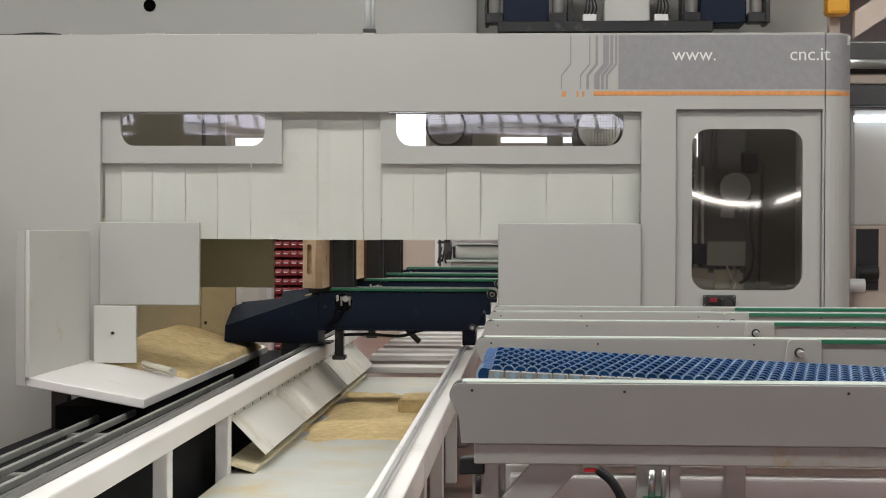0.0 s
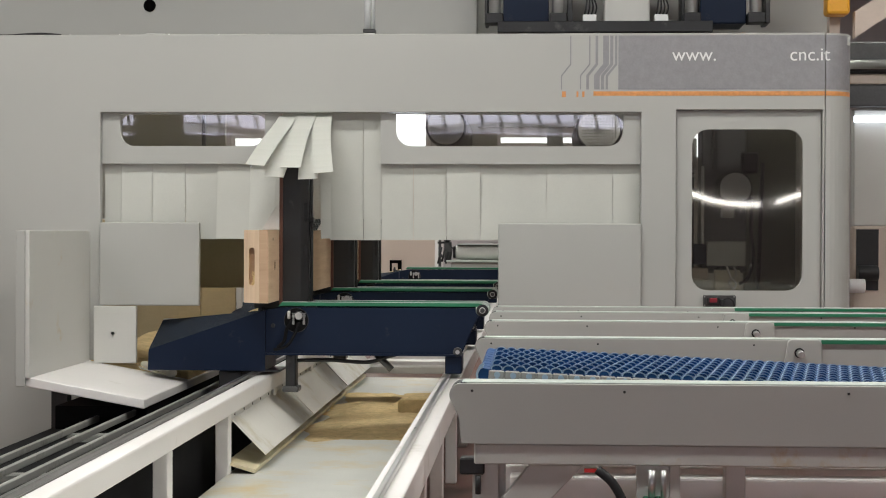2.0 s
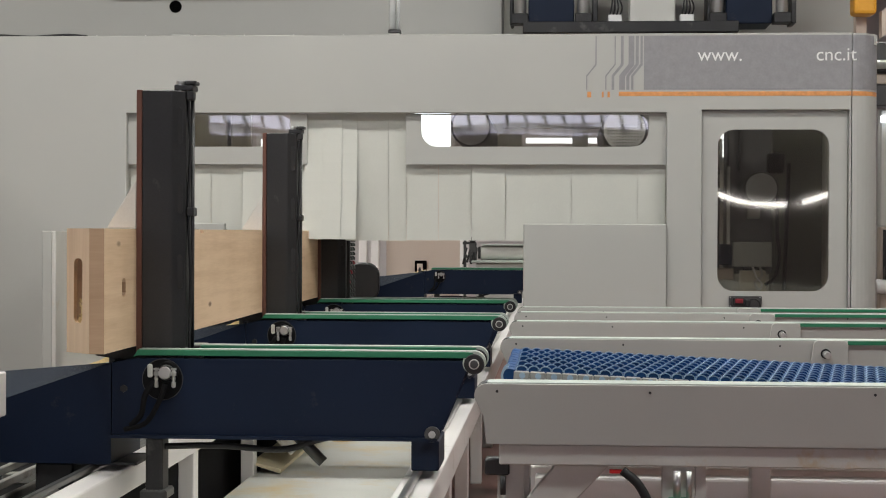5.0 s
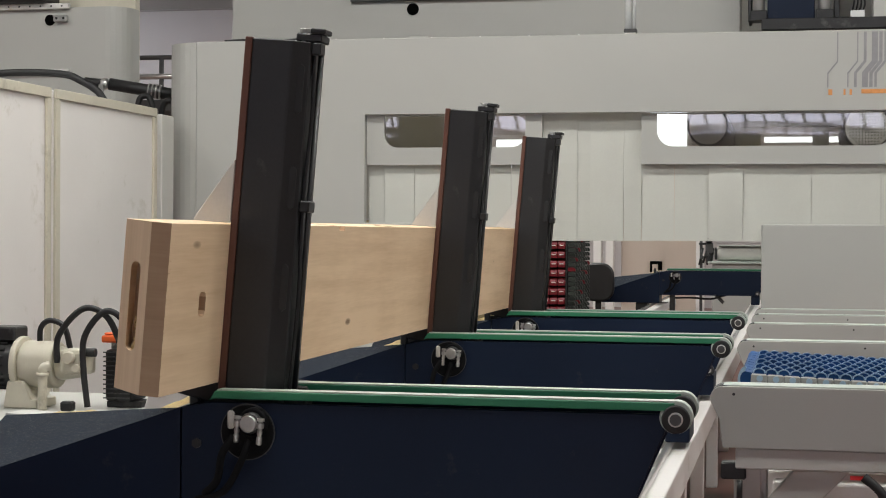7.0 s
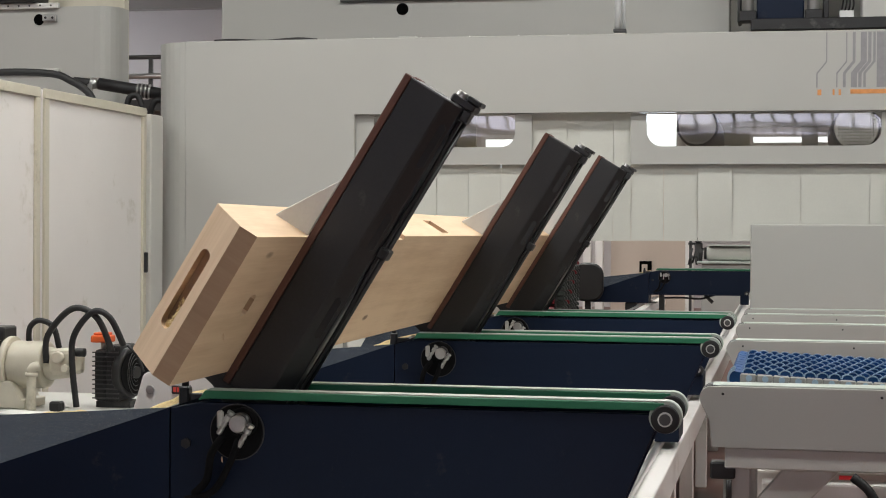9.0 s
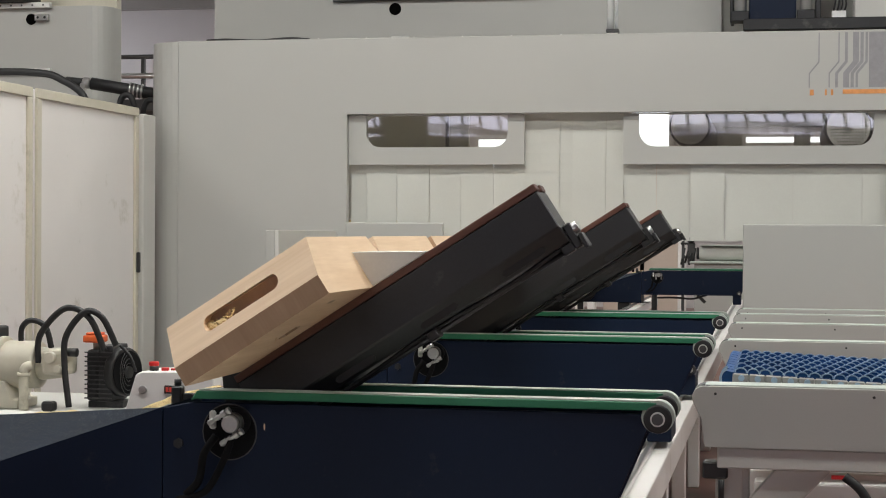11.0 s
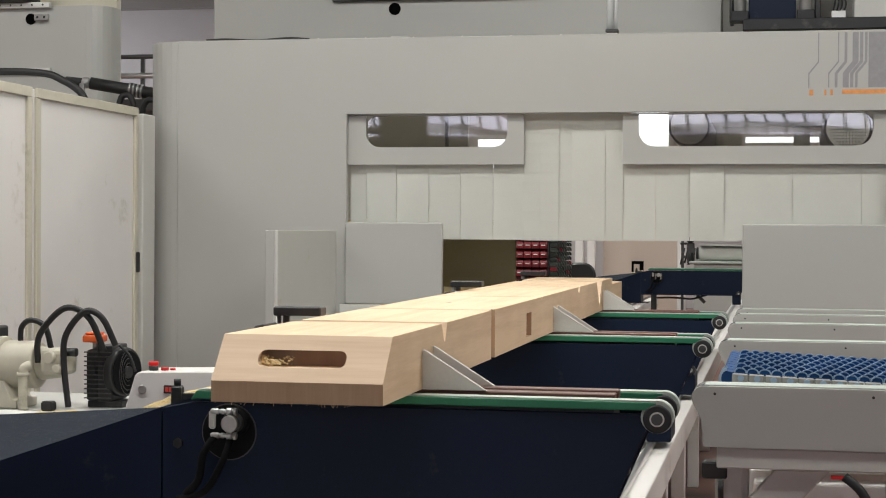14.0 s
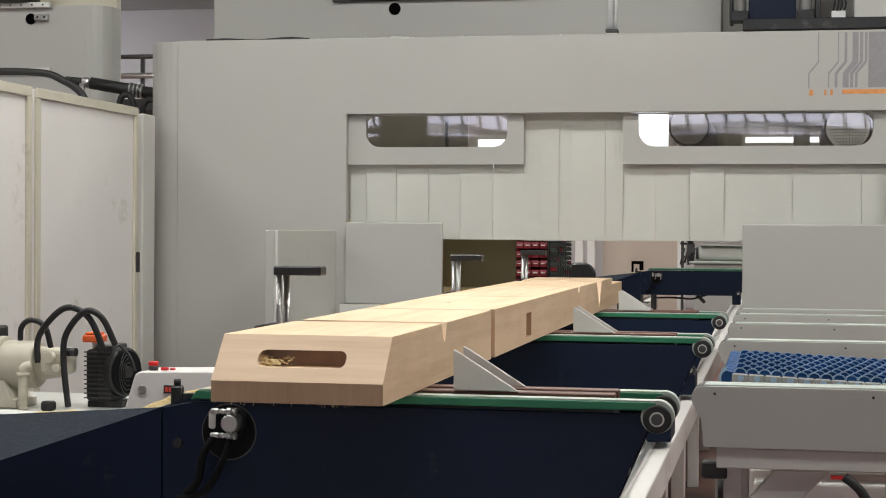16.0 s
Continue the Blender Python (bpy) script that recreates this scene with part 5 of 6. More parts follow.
def hall_windows():
    for i, (x0, x1, z0, z1) in enumerate(((-5.35, -4.75, 2.5, 3.02), (-3.1, -1.9, 2.6, 4.2), (-0.55, 0.85, 2.94, 3.04), (2.2, 3.2, 2.6, 4.2))):
        w = part(f"window_{i + 1}", box(x0, x1, 29.96, 29.985, z0, z1), SKYGLOW)
        tagged(w, "bright daylight window high in the hall wall", "window", kind="structure")
        part("window_frame", framed(square_outline(x0 - 0.08, x1 + 0.08, z0 - 0.08, z1 + 0.08), square_outline(x0, x1, z0, z1), 29.93, 29.995), PAINT_WHITE, w)


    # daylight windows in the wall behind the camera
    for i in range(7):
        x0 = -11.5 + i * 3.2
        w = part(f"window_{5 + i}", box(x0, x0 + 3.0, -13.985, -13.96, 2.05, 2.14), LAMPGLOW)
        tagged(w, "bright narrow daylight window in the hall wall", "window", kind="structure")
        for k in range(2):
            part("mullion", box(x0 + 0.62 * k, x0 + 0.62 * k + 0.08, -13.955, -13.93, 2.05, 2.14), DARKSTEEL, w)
    # glowing panel out of view, added to brighten the north wall
    w = part("window_20", box(-14.985, -14.96, 20.5, 29.5, 2.2, 5.0), SKYGLOW)
    tagged(w, "wide daylight window in the hall's side wall", "window", kind="structure")
    for k in range(7):
        part("mullion", box(-14.955, -14.93, 20.5 + 1.49 * k, 20.56 + 1.49 * k, 2.2, 5.0), PAINT_WHITE, w)
    # ribbed translucent wall panels above them
    for i, (x0, x1) in enumerate(((-8.4, -7.66), (-6.64, 3.4), (6.0, 9.0))):
        w = part(f"window_{12 + i}", box(x0, x1, -13.985, -13.96, 3.3, 4.6), PALEGLOW)
        tagged(w, "translucent ribbed daylight panel high in the hall wall", "window", kind="structure")
        for k in range(int((x1 - x0) / 0.36)):
            xr = x0 + 0.3 + 0.36 * k
            part("rib", prism([(xr, 3.3), (xr + 0.06, 3.3), (xr - 0.14, 4.6), (xr - 0.20, 4.6)], "y", -13.955, -13.94), DARKSTEEL, w)


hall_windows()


# ================= above the enclosure =================
def upper_cabinet():
    c = empty("upper_housing", 0, 10.1, 0)
    tagged(c, "large light grey housing rising behind the enclosure", "machine housing")
    b = part("front_sheet", box(-3.515, -0.33, 0, 0.22, 2.30, 3.8, 0.01, 2), PAINT, c)
    part("cable_hole", rod((-2.335, -0.004, 2.712), (-2.335, -0.0005, 2.712), 0.038, 24), HOLE, c)
    part("sheet_edge", box(-2.73, -0.33, -0.03, -0.001, 2.764, 2.80, 0.002), DARKSTEEL, c)
    part("pillar", box(-3.5, -3.4, 0.05, 0.15, 0, 2.3), PAINT, c)
    part("beam", box(-3.39, -0.35, 0.05, 0.15, 2.2, 2.299), PAINT, c)


upper_cabinet()


def top_units():
    base = part("mounting_plate", box(-0.20, 1.05, 9.75, 10.35, 2.50, 2.566, 0.004), BLACK)
    tagged(base, "black mounting plate on top of the enclosure", "mounting plate")
    part("plate_stand", box(-0.15, -0.05, 9.9, 10.2, 2.31, 2.4995), BLACK, base)
    part("plate_stand", box(0.9, 1.0, 9.9, 10.2, 2.31, 2.4995), BLACK, base)
    for x in (-0.17, 0.99):
        u = empty("drive_unit", x, 9.8, 2.567)
        tagged(u, "dark blue drive unit between two chrome cylinders", "drive unit", "drive units")
        part("block", box(0.0, 0.27, 0.1, 0.4, 0.0, 0.7, 0.006), BLUE, u)
        for dx in (-0.05, 0.325):
            part("cylinder", rod((dx, 0.1, 0.06), (dx, 0.1, 0.6), 0.036, 18, bevel=0.004), STEEL, u)
            part("cylinder_foot", box(dx - 0.05, dx + 0.05, 0.05, 0.18, 0.0, 0.06, 0.004), BLACK, u)
        part("side_rail", box(-0.11, -0.09, 0.1, 0.3, 0.0, 0.6, 0.004), BLACK, u)
        part("side_rail", box(0.38, 0.41, 0.1, 0.3, 0.0, 0.6, 0.004), BLACK, u)
    b = part("switch_box", box(0.43, 0.70, 9.95, 10.2, 2.567, 3.0, 0.008, 2), PAINT_LIGHT)
    tagged(b, "pale grey switch box above the enclosure", "switch box")
    for x in (0.34, 0.76):
        v = empty("valve_block", x, 9.85, 2.567)
        tagged(v, "white valve block with a bundle of black hoses", "valve block", "valve blocks")
        part("body", box(-0.04, 0.04, 0, 0.08, 0, 0.05, 0.003), WHITEPRINT, v)
        for k in range(4):
            dx = -0.03 + 0.02 * k
            part("hose", hose([(dx, 0.03, 0.05), (dx + 0.01, 0.02, 0.10), (dx * 0.4, 0.03, 0.2), (dx * 0.3 + 0.01, 0.05, 0.4)], 0.005, 6, 5), RUBBER, v)
    a = part("support_column", box(-0.34, 1.9, 10.6, 10.7, 2.0, 3.6), PAINT)
    tagged(a, "light grey sheet wall behind the drive units", "sheet wall")
    part("wall_foot", box(0.1, 0.2, 10.62, 10.68, 0.0, 2.0), PAINT, a)
    part("wall_foot", box(1.7, 1.8, 10.62, 10.68, 0.0, 2.0), PAINT, a)
    # clear regulator column and wiring duct along the edge
    r = empty("signal_column", -0.872, 8.95, 2.372)
    tagged(r, "clear plastic signal column on a black base", "signal column")
    part("base", box(-0.034, 0.034, -0.03, 0.03, 0.03, 0.05, 0.004), DARKSTEEL, r)
    part("foot", box(-0.03, 0.03, -0.025, 0.025, 0, 0.0295, 0.003), PAINT_LIGHT, r)
    part("tube", rod((-0.012, 0, 0.05), (-0.012, 0, 0.5), 0.018, 16), CLEAR, r)
    part("tube", rod((0.02, 0, 0.05), (0.02, 0, 0.5), 0.009, 12), CLEAR, r)
    k = part("loom", hose([(-3.15 + 0.1 * i, 8.93 + 0.01 * math.sin(i * 2.1), 2.392 + 0.005 * math.sin(i * 1.7)) for i in range(7)], 0.011, 8), RUBBER)
    tagged(k, "black cable loom and thin wires lying along the top edge", "cable")
    for r2, mat2, ph in ((0.0045, RUBBER, 0.0), (0.004, ZINC, 1.7), (0.0035, BLUE, 3.1)):
        part("wire", hose([(-2.56 + 0.2 * i, 8.925 + 0.012 * math.sin(i * 1.3 + ph), 2.384 + 0.006 * math.sin(i * 2.3 + ph)) for i in range(9)], r2, 6, 5), mat2, k)
    for i in range(6):
        part("cable_tie", rod((-2.5 + 0.27 * i, 8.925, 2.386), (-2.494 + 0.27 * i, 8.925, 2.386), 0.011, 10), WHITEPRINT, k)
    s = part("bracket", box(-2.08, -1.98, 8.90, 8.95, 2.372, 2.40, 0.004), PAINT)
    tagged(s, "small grey bracket on the top edge", "bracket")
    y = part("lifting_arm", box(1.68, 1.81, 9.6, 9.75, 2.58, 3.2, 0.02, 2), YELLOW)
    tagged(y, "yellow painted lifting arm", "lifting arm")
    part("arm_post", box(1.72, 1.78, 9.76, 9.84, 0.0, 2.75), BEIGE, y)
    part("jib", prism([(1.84, 2.45), (2.3, 2.75), (2.3, 2.9), (1.84, 2.6)], "y", 9.62, 9.7), BEIGE, y)


top_units()


def right_neighbour():
    n = empty("neighbour_machine", 2.06, 10.8, 0)
    tagged(n, "beige grey neighbouring machine with a recess and rollers", "machine")
    part("panel", box(0.0, 1.5, 0, 0.1, 0.0, 1.38, 0.01), BEIGE, n)
    part("panel", box(0.0, 1.5, 0, 0.1, 1.38, 2.13, 0.01), PAINT_LIGHT, n)
    part("light_strip", box(0.0, 1.5, -0.06, -0.001, 2.045, 2.085), SKYGLOW, n, "bright tube lamp")
    part("dark_beam", box(-0.1, 1.5, -0.1, 0.1, 2.14, 2.28, 0.01), DARKSTEEL, n)
    part("upper_panel", box(-0.1, 1.5, 0, 0.1, 2.285, 2.355, 0.01), BEIGE, n)
    part("chrome_bar", rod((-0.1, -0.05, 2.41), (1.5, -0.05, 2.41), 0.03), STEEL, n)
    part("dark_beam", box(-0.1, 1.5, 0.0, 0.1, 2.36, 2.56, 0.01), DARKSTEEL, n)
    part("recess", box(0.02, 0.16, -0.012, -0.001, 0.97, 1.36), BLACK, n)
    part("roller", rod((0.02, -0.05, 1.08), (0.15, -0.05, 1.08), 0.05, 18, bevel=0.006), RUBBER, n)
    part("paper_roll", rod((-0.04, -0.08, 1.0), (0.06, -0.08, 1.0), 0.045, 18, bevel=0.006), WHITEPRINT, n)
    part("ledge", box(0.0, 1.5, -0.12, -0.001, 0.82, 0.86), PAINT_WHITE, n)


right_neighbour()


# ================= left side: second machine, pipes, pump =================
def second_machine():
    m = empty("tall_housing", -3.956, 9.5, 0)
    tagged(m, "tall light grey machine housing with a rounded corner", "machine housing")
    out = [(-3.0, 0.0), (-0.16, 0.0)] + [(-0.16 + 0.13 * math.sin(radians(a)), 0.13 - 0.13 * math.cos(radians(a))) for a in range(0, 91, 15)] + [(-0.03, 0.22), (-3.0, 0.22)]
    part("shell", prism(out, "z", 0.0, 2.69), PAINT, m)
    part("rear_panel", box(-3.0, -0.06, 0.26, 0.30, 0, 3.6), CREAM, m)
    part("edge_strip", box(-0.085, -0.058, 0.225, 0.259, 0.0, 3.6), CREAM, m)
    part("hole", rod((-0.52, -0.004, 2.613), (-0.52, -0.0005, 2.613), 0.034, 20), HOLE, m)
    part("small_block", box(-0.487, -0.40, -0.03, -0.0005, 2.60, 2.64, 0.004), STEEL, m)
    for dx in (-0.465, -0.42):
        part("block_hole", rod((dx, -0.032, 2.62), (dx, -0.0305, 2.62), 0.008, 8), BLACK, m)
    part("top_rail", box(-1.5, -0.385, -0.03, -0.0005, 2.678, 2.712, 0.003), ZINC, m)
    for k in range(6):
        part("rail_hole", rod((-0.43 - 0.07 * k, -0.032, 2.695), (-0.43 - 0.07 * k, -0.0305, 2.695), 0.006, 8), BLACK, m)
    part("motor", box(-1.0, -0.52, -0.08, 0.15, 2.713, 2.85, 0.02, 2), BLACK, m)
    part("lower_rail", box(-1.5, -0.385, -0.03, -0.0005, 2.285, 2.312, 0.003), ZINC, m)


second_machine()


def pipes():
    p = empty("suction_pipe", -3.83, 9.22, 2.15)
    tagged(p, "dark suction pipe with steel couplings above the cabinet", "pipe")
    part("pipe", rod((-0.15, 0.034, 0.045), (0.30, 0.12, -0.03), 0.036, 18), RUBBER, p)
    part("thin_pipe", rod((-0.30, 0.02, 0.06), (-0.17, 0.03, 0.046), 0.026, 14), RUBBER, p)
    part("elbow", rod((-0.20, 0.02, 0.05), (-0.155, 0.03, 0.043), 0.034, 18, bevel=0.012), STEEL, p)
    part("coupling", rod((0.07, 0.075, 0.01), (0.15, 0.09, -0.006), 0.041, 18, bevel=0.004), DARKSTEEL, p)
    for k in range(4):
        part("clamp_ring", rod((0.075 + 0.024 * k, 0.076, 0.009 - 0.004 * k), (0.083 + 0.024 * k, 0.078, 0.008 - 0.004 * k), 0.044, 18), STEEL, p)
    part("clip", box(-0.195, -0.165, -0.03, -0.01, -0.11, 0.04, 0.004), STEEL, p)
    part("loop_hose", hose([(0.08, -0.1, -0.11), (0.10, -0.1, -0.05), (0.15, -0.1, -0.045), (0.18, -0.1, -0.12)], 0.018), RUBBER, p)
    part("loop_hose", hose([(0.19, 0.0, -0.16), (0.195, 0.0, -0.1), (0.23, 0.0, -0.06), (0.30, 0.0, -0.08)], 0.018), RUBBER, p)
    part("long_hose", hose([(-1.0, -0.8, -0.02), (-0.45, -0.78, 0.035), (-0.10, -0.76, 0.03), (0.02, -0.74, -0.01), (0.11, -0.72, -0.07), (0.16, -0.72, -0.15)], 0.02), RUBBER, p)
    b = part("side_box", box(-3.472, -3.392, 8.60, 8.78, 0, 1.965, 0.006), PAINT_LIGHT)
    tagged(b, "narrow pale grey box between cabinet and enclosure", "cabinet")


pipes()


def mezzanine():
    m = empty("gallery_railing", -6.6, 17.0, 0)
    tagged(m, "dark steel gallery with railing at the hall's side", "railing")
    part("deck", box(-2.0, 1.4, 0, 1.2, 2.62, 2.74), DARKSTEEL, m)
    part("light_strip", rod((-2.0, -0.02, 2.99), (1.4, -0.02, 2.99), 0.03, 8), STEEL, m)
    for k in range(6):
        part("post", box(-2.0 + 0.62 * k, -1.96 + 0.62 * k, 0, 0.04, 0.0 if k in (0, 5) else 2.74, 3.2), DARKSTEEL, m)
    part("handrail", rod((-2.0, 0.02, 3.2), (1.4, 0.02, 3.2), 0.025, 8), DARKSTEEL, m)
    part("panel", box(-2.0, 1.4, 0.9, 0.95, 1.9, 2.61), PAINT, m)


mezzanine()


def pump():
    """Cream electric motor and pump with hoses on a grey block."""
    stand = part("machine_plinth", box(-2.95, -1.95, 4.72, 5.6, 0.0, 0.745, 0.01), PAINT)
    tagged(stand, "low grey machine plinth beside the track", "plinth")
    p = empty("hydraulic_pump", -2.4, 5.1, 0.746)
    tagged(p, "cream hydraulic pump with black finned motor and hoses", "pump")
    ax = 0.14
    mo = part("motor", rod((-0.40, 0, ax), (-0.105, 0, ax), 0.078, 28, bevel=0.01), BLACK, p, "black finned electric motor")
    for k in range(9):
        ang = radians(100 + k * 20)
        dy, dz = 0.081 * math.cos(ang), 0.081 * math.sin(ang)
        part("fin", rod((-0.38, dy, ax + dz), (-0.13, dy, ax + dz), 0.005, 6), RUBBER, mo)
    part("terminal_box", box(-0.21, -0.10, -0.05, 0.05, ax + 0.079, ax + 0.125, 0.008, 2), BLACK, p)
    part("flange", rod((-0.105, 0, ax), (-0.085, 0, ax), 0.092, 28, bevel=0.004), CREAM, p)
    part("bell_housing", rod((-0.085, 0, ax), (0.035, 0, ax), 0.078, 28, bevel=0.008), CREAM, p)
    part("gear_head", rod((0.035, 0, ax + 0.005), (0.12, 0, ax + 0.005), 0.056, 18, 0.045, bevel=0.008), CREAM, p)
    part("valve_body", box(0.06, 0.145, -0.06, 0.05, ax - 0.03, ax + 0.055, 0.014, 2), CREAM, p)
    part("valve_cap", rod((0.1, -0.062, ax + 0.03), (0.1, -0.085, ax + 0.03), 0.02, 12, bevel=0.004), CREAM, p)
    part("valve_cap", rod((0.125, -0.062, ax - 0.005), (0.125, -0.08, ax - 0.005), 0.014, 12, bevel=0.003), CREAM, p)
    part("coupling", rod((0.125, -0.03, ax + 0.045), (0.175, -0.03, ax + 0.045), 0.014, 14), BLACK, p)
    part("down_pipe", hose([(0.045, -0.09, ax + 0.005), (0.025, -0.10, ax - 0.005), (0.022, -0.10, ax - 0.04), (0.022, -0.10, 0.0)], 0.016), CREAM, p)
    part("pipe_collar", rod((0.022, -0.10, ax - 0.03), (0.022, -0.10, ax - 0.018), 0.021, 14), CREAM, p)
    part("foot", prism([(-0.13, 0.0), (-0.115, 0.09), (-0.06, 0.09), (-0.03, 0.03), (-0.01, 0.03), (-0.01, 0.0)], "y", -0.075, 0.075, 0.004), CREAM, p)
    part("hose", hose([(-0.035, 0, ax + 0.07), (-0.032, 0, 0.26), (0.0, 0, 0.285), (0.05, 0, 0.265), (0.072, 0, ax + 0.055)], 0.0095), RUBBER, p)
    part("hose", hose([(0.05, -0.05, ax + 0.01), (0.055, -0.05, 0.24), (0.14, -0.05, 0.328), (0.22, -0.04, 0.30), (0.265, -0.02, 0.19)], 0.0105), RUBBER, p)
    part("hose", hose([(0.16, -0.06, 0.01), (0.145, -0.06, 0.14), (0.15, -0.06, 0.24), (0.21, -0.05, 0.318), (0.265, -0.04, 0.30), (0.30, -0.01, 0.21)], 0.0105), RUBBER, p)
    c = empty("oil_cooler", -2.16, 5.2, 0.746)
    tagged(c, "black oil cooler with a round fan and orange cap", "oil cooler")
    part("core", box(-0.065, -0.02, -0.06, 0.06, 0.02, 0.19, 0.012, 2), BLACK, c)
    part("core", box(-0.019, 0.03, -0.07, 0.07, 0.02, 0.205, 0.006, 2), BLACK, c)
    part("fan_ring", rod((0.031, -0.01, 0.115), (0.062, -0.02, 0.115), 0.082, 28, bevel=0.006), BLACK, c)
    fan = part("fan_disc", rod((0.063, -0.02, 0.115), (0.066, -0.021, 0.115), 0.07, 24), MATT_BLACK, c)
    for ring in (0.03, 0.045, 0.06, 0.074):
        loop = [(0.069, -0.021 + ring * math.cos(radians(a)), 0.115 + ring * math.sin(radians(a))) for a in range(0, 361, 20)]
        part("guard_ring", hose(loop, 0.0012, 5, 1), DARKSTEEL, fan)
    for k in range(11):
        part("core_fin", box(-0.064, 0.029, -0.0735, -0.0705, 0.03 + 0.015 * k, 0.034 + 0.015 * k), DARKSTEEL, c)
    part("fan_hub", rod((0.066, -0.021, 0.115), (0.074, -0.023, 0.115), 0.02, 14), DARKSTEEL, c)
    cap = part("orange_cap", box(-0.080, -0.018, -0.055, 0.015, 0.212, 0.236, 0.006, 2), ORANGE_BOX, c, "orange terminal cap")
    part("cap_lid", box(-0.072, -0.026, -0.048, 0.008, 0.2365, 0.245, 0.003), ORANGE_BOX, cap)
    part("cap_stem", rod((-0.045, -0.02, 0.19), (-0.045, -0.02, 0.216), 0.012, 12), STEEL, c)
    part("foot", box(-0.06, 0.06, -0.05, 0.05, 0.0, 0.02), BLACK, c)
    part("cable", hose([(0.05, -0.05, 0.205), (0.085, -0.05, 0.17), (0.105, -0.05, 0.12)], 0.005, 8), RUBBER, c)
    s = part("small_socket", box(-2.31, -2.27, 4.98, 5.02, 0.746, 0.778, 0.006), BLACK)
    tagged(s, "small black socket on the machine plinth", "socket")
    b = empty("control_box", -1.80, 4.62, 0.0)
    tagged(b, "white control box with red buttons and display", "control box")
    part("casing", prism([(-0.08, 0.79), (-0.045, 0.905), (-0.03, 0.914), (0.195, 0.92), (0.195, 0.79)], "y", 0.0, 0.16, 0.004), PAINT_WHITE, b)
    part("column", box(0.0, 0.16, 0.03, 0.13, 0.0, 0.7895, 0.004), PAINT_LIGHT, b)
    part("button_base", rod((-0.002, 0.04, 0.915), (-0.002, 0.04, 0.928), 0.014, 14), BLACK, b)
    part("emergency_button", rod((-0.002, 0.04, 0.9285), (-0.002, 0.04, 0.942), 0.015, 16, bevel=0.003), REDLIT, b)
    part("push_button", rod((0.033, 0.04, 0.916), (0.033, 0.04, 0.925), 0.012, 12), REDLIT, b)
    part("push_button", rod((0.058, 0.04, 0.917), (0.058, 0.04, 0.923), 0.008, 12), REDLIT, b)
    part("key_switch", rod((-0.021, -0.006, 0.862), (-0.021, -0.0005, 0.862), 0.013, 16, bevel=0.002), STEEL, b)
    d = part("display", box(0.046, 0.102, -0.006, -0.0005, 0.852, 0.876, 0.002), BLACK, b, "small display with lit red digits")
    for k in range(3):
        part("digit", box(0.052 + 0.011 * k, 0.060 + 0.011 * k, -0.0075, -0.0065, 0.857, 0.871), SCREENGLOW, d)


pump()


def under_conveyor():
    v = empty("valve_unit", 0.29, 4.02, 0.0)
    tagged(v, "small valve unit with green fitting and black hose", "valve unit")
    part("plate", box(-0.035, 0.045, 0.0, 0.01, 0.60, 0.772, 0.002), PAINT_LIGHT, v)
    part("cylinder", rod((0.0, -0.03, 0.70), (0.0, -0.03, 0.765), 0.009, 12), STEEL, v)
    part("cylinder", rod((0.028, -0.03, 0.70), (0.028, -0.03, 0.765), 0.007, 12), STEEL, v)
    part("fitting", box(-0.02, 0.03, -0.045, -0.001, 0.68, 0.699, 0.003), GREEN, v)
    part("knob", rod((0.012, -0.04, 0.655), (0.012, -0.001, 0.655), 0.014, 14), BLACK, v)
    part("hose", hose([(-0.13, -0.03, 0.765), (-0.09, -0.04, 0.73), (-0.06, -0.04, 0.66), (-0.06, -0.03, 0.56), (-0.08, 0.0, 0.4)], 0.011), RUBBER, v)
    part("terminal", box(-0.46, -0.40, 0.0, 0.05, 0.745, 0.785, 0.004), BLACK, v)
    part("bolt", rod((-0.415, -0.01, 0.70), (-0.415, -0.01, 0.745), 0.007, 8), BLACK, v)
    part("red_tag", box(-0.16, -0.13, -0.012, -0.002, 0.755, 0.764), REDLIT, v)
    part("upright", box(0.046, 0.07, 0.0, 0.03, 0.0, 0.772), PAINT_LIGHT, v)


under_conveyor()


# ================= motion =================
SLIDE = [(0, 0.0), (15.2, 0.0), (15.5, 0.01), (16.0, 0.072)]
STOP_LIFT = [(0, 0.0), (15.2, 0.0), (15.5, 0.02), (16.0, 0.098)]
# tilt of a limp strip's root and tail against the way that an arm has gone through the curtain
PUSH = [(-0.50, 4, 10), (-0.12, 7, 13), (-0.02, 26, -8), (0.07, 50, -18), (0.16, 56, 32), (0.25, 66, 60), (0.36, 70, 56), (0.47, 80, 92), (0.58, 70, 52),
        (0.68, 40, 22), (0.85, 10, 22), (1.05, 9, 13), (1.4, 4, 11), (1.7, 4, 10)]
SPLAY = [(-0.1, 0), (0.1, 0.35), (0.25, 0.8), (0.47, 1.0), (0.58, 0.9), (0.75, 0.35), (1.2, 0.05), (1.7, 0)]
# how far the beam holds the strips away, and their last swing once it is gone
HELD = [(0, 0), (1.35, 0), (1.55, 1), (6.0, 1), (6.2, 0.9), (6.4, 0.2), (6.55, -0.25), (6.75, 0.12), (6.95, 0), (16, 0)]
SWING_LOW = [(0, 0), (1.1, 0), (1.35, 10), (1.6, 17), (2.2, 11), (5.8, 9), (6.2, 3), (6.6, 0), (16, 0)]


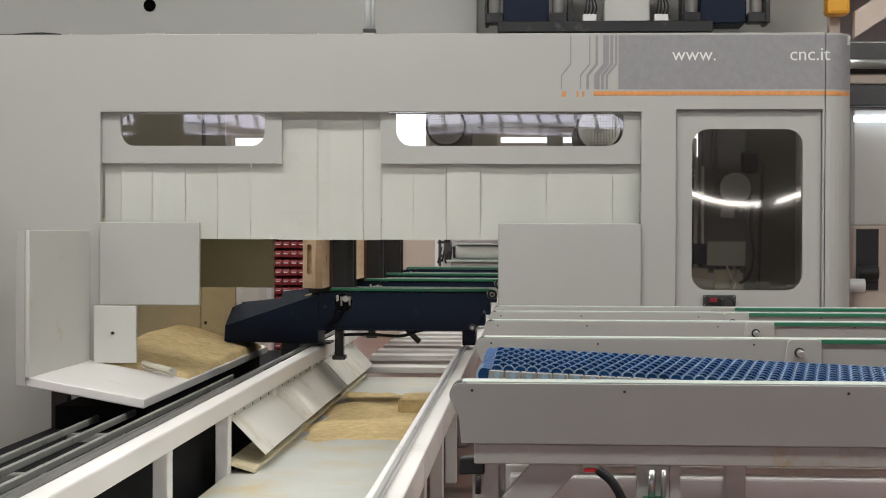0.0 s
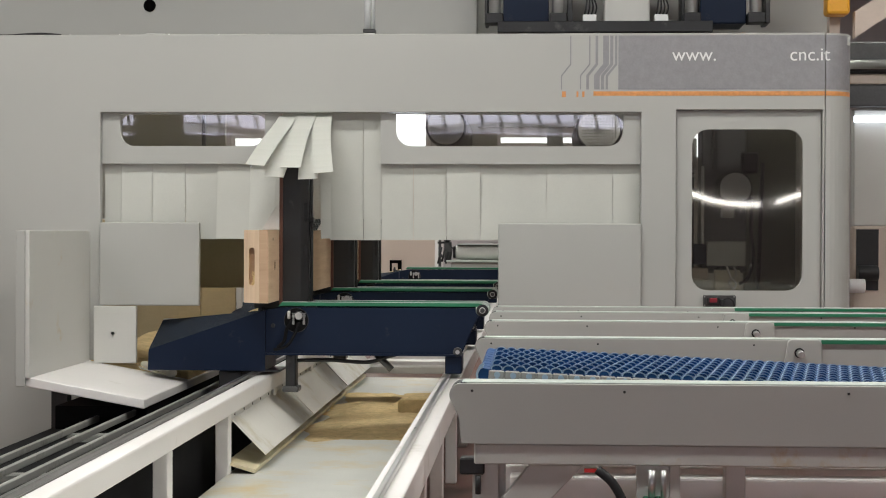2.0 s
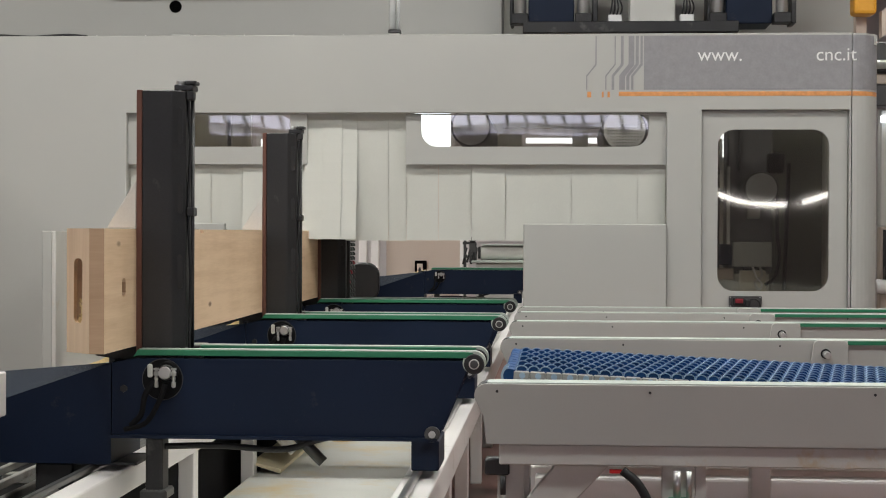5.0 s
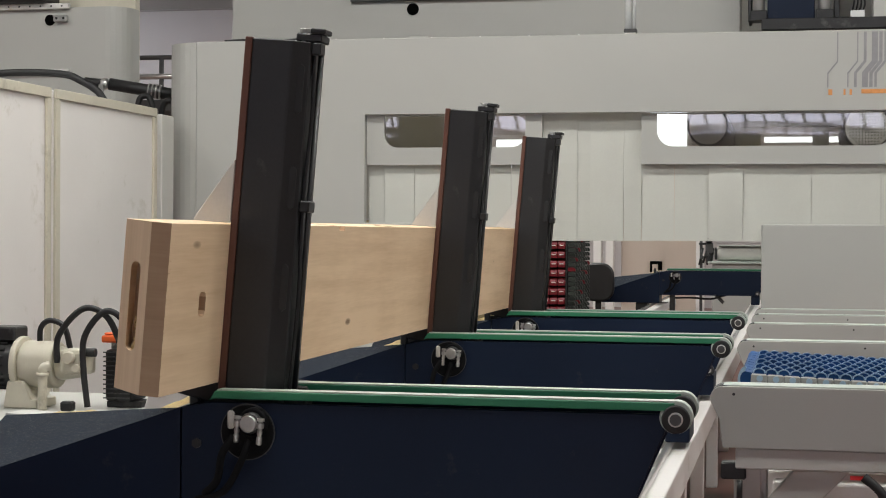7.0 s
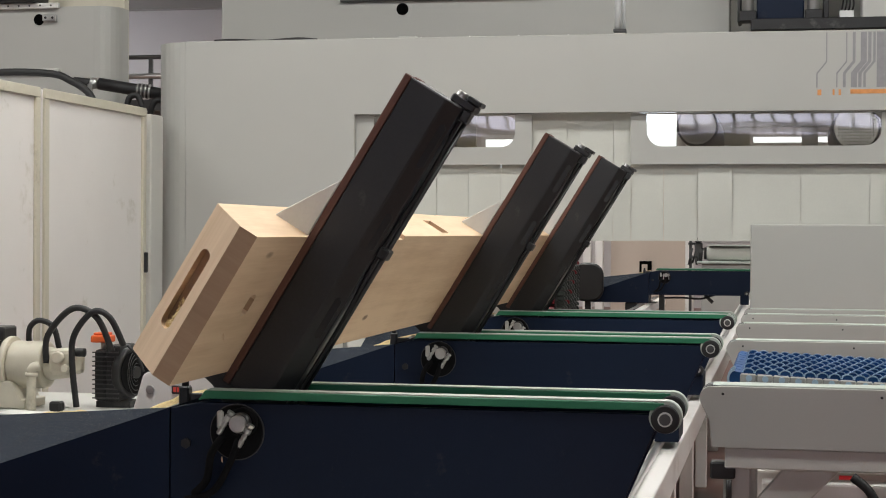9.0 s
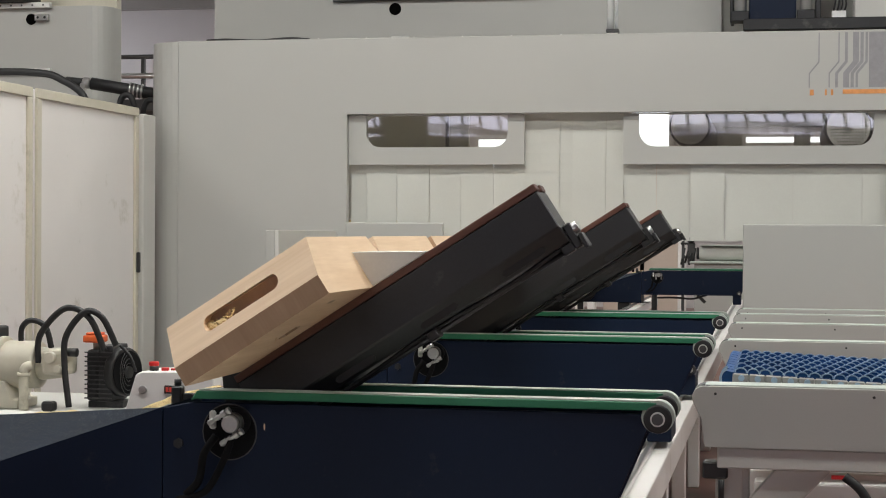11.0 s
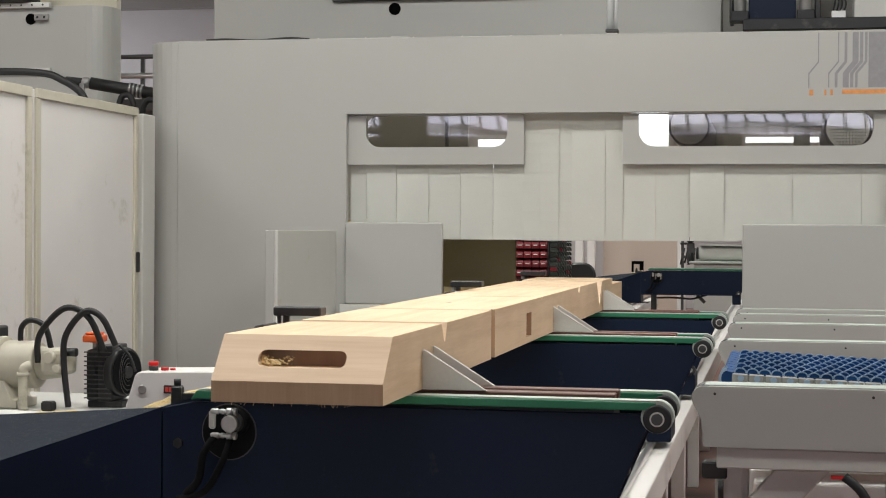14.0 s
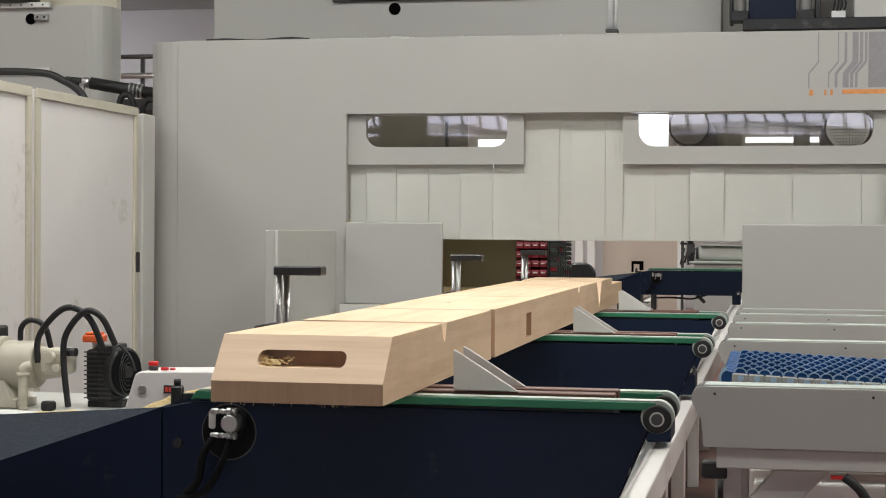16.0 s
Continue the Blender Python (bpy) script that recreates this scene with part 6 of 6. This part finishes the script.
def motions():
    times = sorted({t for t, _ in TRACK} | {t for t, _ in ANGLE})
    for ob, gap in zip(carriages, SPACING):
        walk(ob, [(t, pose(0, eased(TRACK, t) + gap, 0)) for t, _ in TRACK])
        for child in ob.children:
            kind = child.name.split(".")[0]
            if kind == "shaft_clamp":
                walk(child, [(t, pose(HX, 0, HZ, 0, a, 0)) for t, a in ANGLE])
            if kind == "tilting_arm":
                walk(child, [(t, pose(PX, 0, PZ, 0, a, 0)) for t, a in ANGLE])
                for sub in child.children:
                    if sub.name.split(".")[0] == "clamp_plate":
                        walk(sub, [(t, pose(0, 0, 0.450 + s)) for t, s in SLIDE])
                    if sub.name.split(".")[0] in ("lifting_stop", "stop_rod"):
                        walk(sub, [(t, pose(-s, 0, 0)) for t, s in STOP_LIFT])
    walk(timber, [(t, pose(PX, eased(TRACK, t), PZ, 0, eased(ANGLE, t), 0)) for t in times])
    for (kind, a), ob in strips.items():
        x, y, z = ob.matrix_basis.translation
        if kind == "low" and -1.72 < a < -1.4:
            walk(ob, [(t, pose(x, y, z, -s * (1.0 if a > -1.6 else 0.5), 0, 0)) for t, s in SWING_LOW])
    # limp strips, piece by piece
    times = [0.0, 1.2] + [1.3 + 0.1 * k for k in range(57)] + [7.2, 16.0]
    for number, (pieces, splay, lag, lively) in enumerate(limp):
        rows = [[] for _ in pieces]
        for t in times:
            held = eased(HELD, t)
            root, tail, side = 4 * held, 10 * held, 0.0
            for gap in SPACING:
                d = D + 0.074 - eased(TRACK, t) - gap - lag
                if -0.5 < d < 1.7 and t < 6.4:
                    ease = min(1.0, (d + 0.5) / 0.3) * (held if d < -0.05 else 1.0)
                    root = root + (eased([(k, v) for k, v, _ in PUSH], d) - root) * ease
                    tail = tail + (eased([(k, v) for k, _, v in PUSH], d) - tail) * ease
                    side = max(side, eased(SPLAY, d))
            root, tail, turn = root * lively, tail * lively, splay * side
            at = Vector((0, 0, 0))
            for k in range(SEGS):
                u = k / (SEGS - 1)
                bend = root + (tail - root) * u ** 1.3 + side * 5 * math.sin(4.0 * u + number * 0.5)
                m = pose(0, 0, 0, 0, 0, -turn * (0.4 + 0.6 * u)) @ pose(0, 0, 0, 0, turn * 0.55 * u, 0) @ pose(0, 0, 0, -bend, 0, 0)
                rows[k].append((t, Matrix.Translation(at) @ m))
                at = at + m.to_3x3() @ Vector((0, 0, -SEG_LEN))
        for ob, track_rows in zip(pieces, rows):
            walk(ob, track_rows)
    # shavings that trickle out of the hole in the beam while it tilts
    for k, chip in enumerate(chips):
        start, fall = 8.55 + 0.085 * k, 0.34
        rows = []
        for t in [0.0] + [q for q, _ in TRACK if 0 < q < 6.8] + [q for q, _ in ANGLE if 6.6 < q < start - 0.02] + [start]:
            m = pose(PX, eased(TRACK, t), PZ, 0, eased(ANGLE, t), 0) @ chip_seat(k)
            rows.append((t, m))
        p = rows[-1][1].translation
        for q in (0.3, 0.6, 1.0):
            z = p.z - (p.z - 0.25) * q * q
            rows.append((start + fall * q, pose(p.x + 0.02 * q + 0.012 * math.sin(k * 2.3) * q, p.y - 0.12 * min(1, q * 2.2) - 0.03 * q, z, 60 * q, 20 * q, 0)))
        rows.append((16.0, rows[-1][1]))
        walk(chip, rows)


motions()
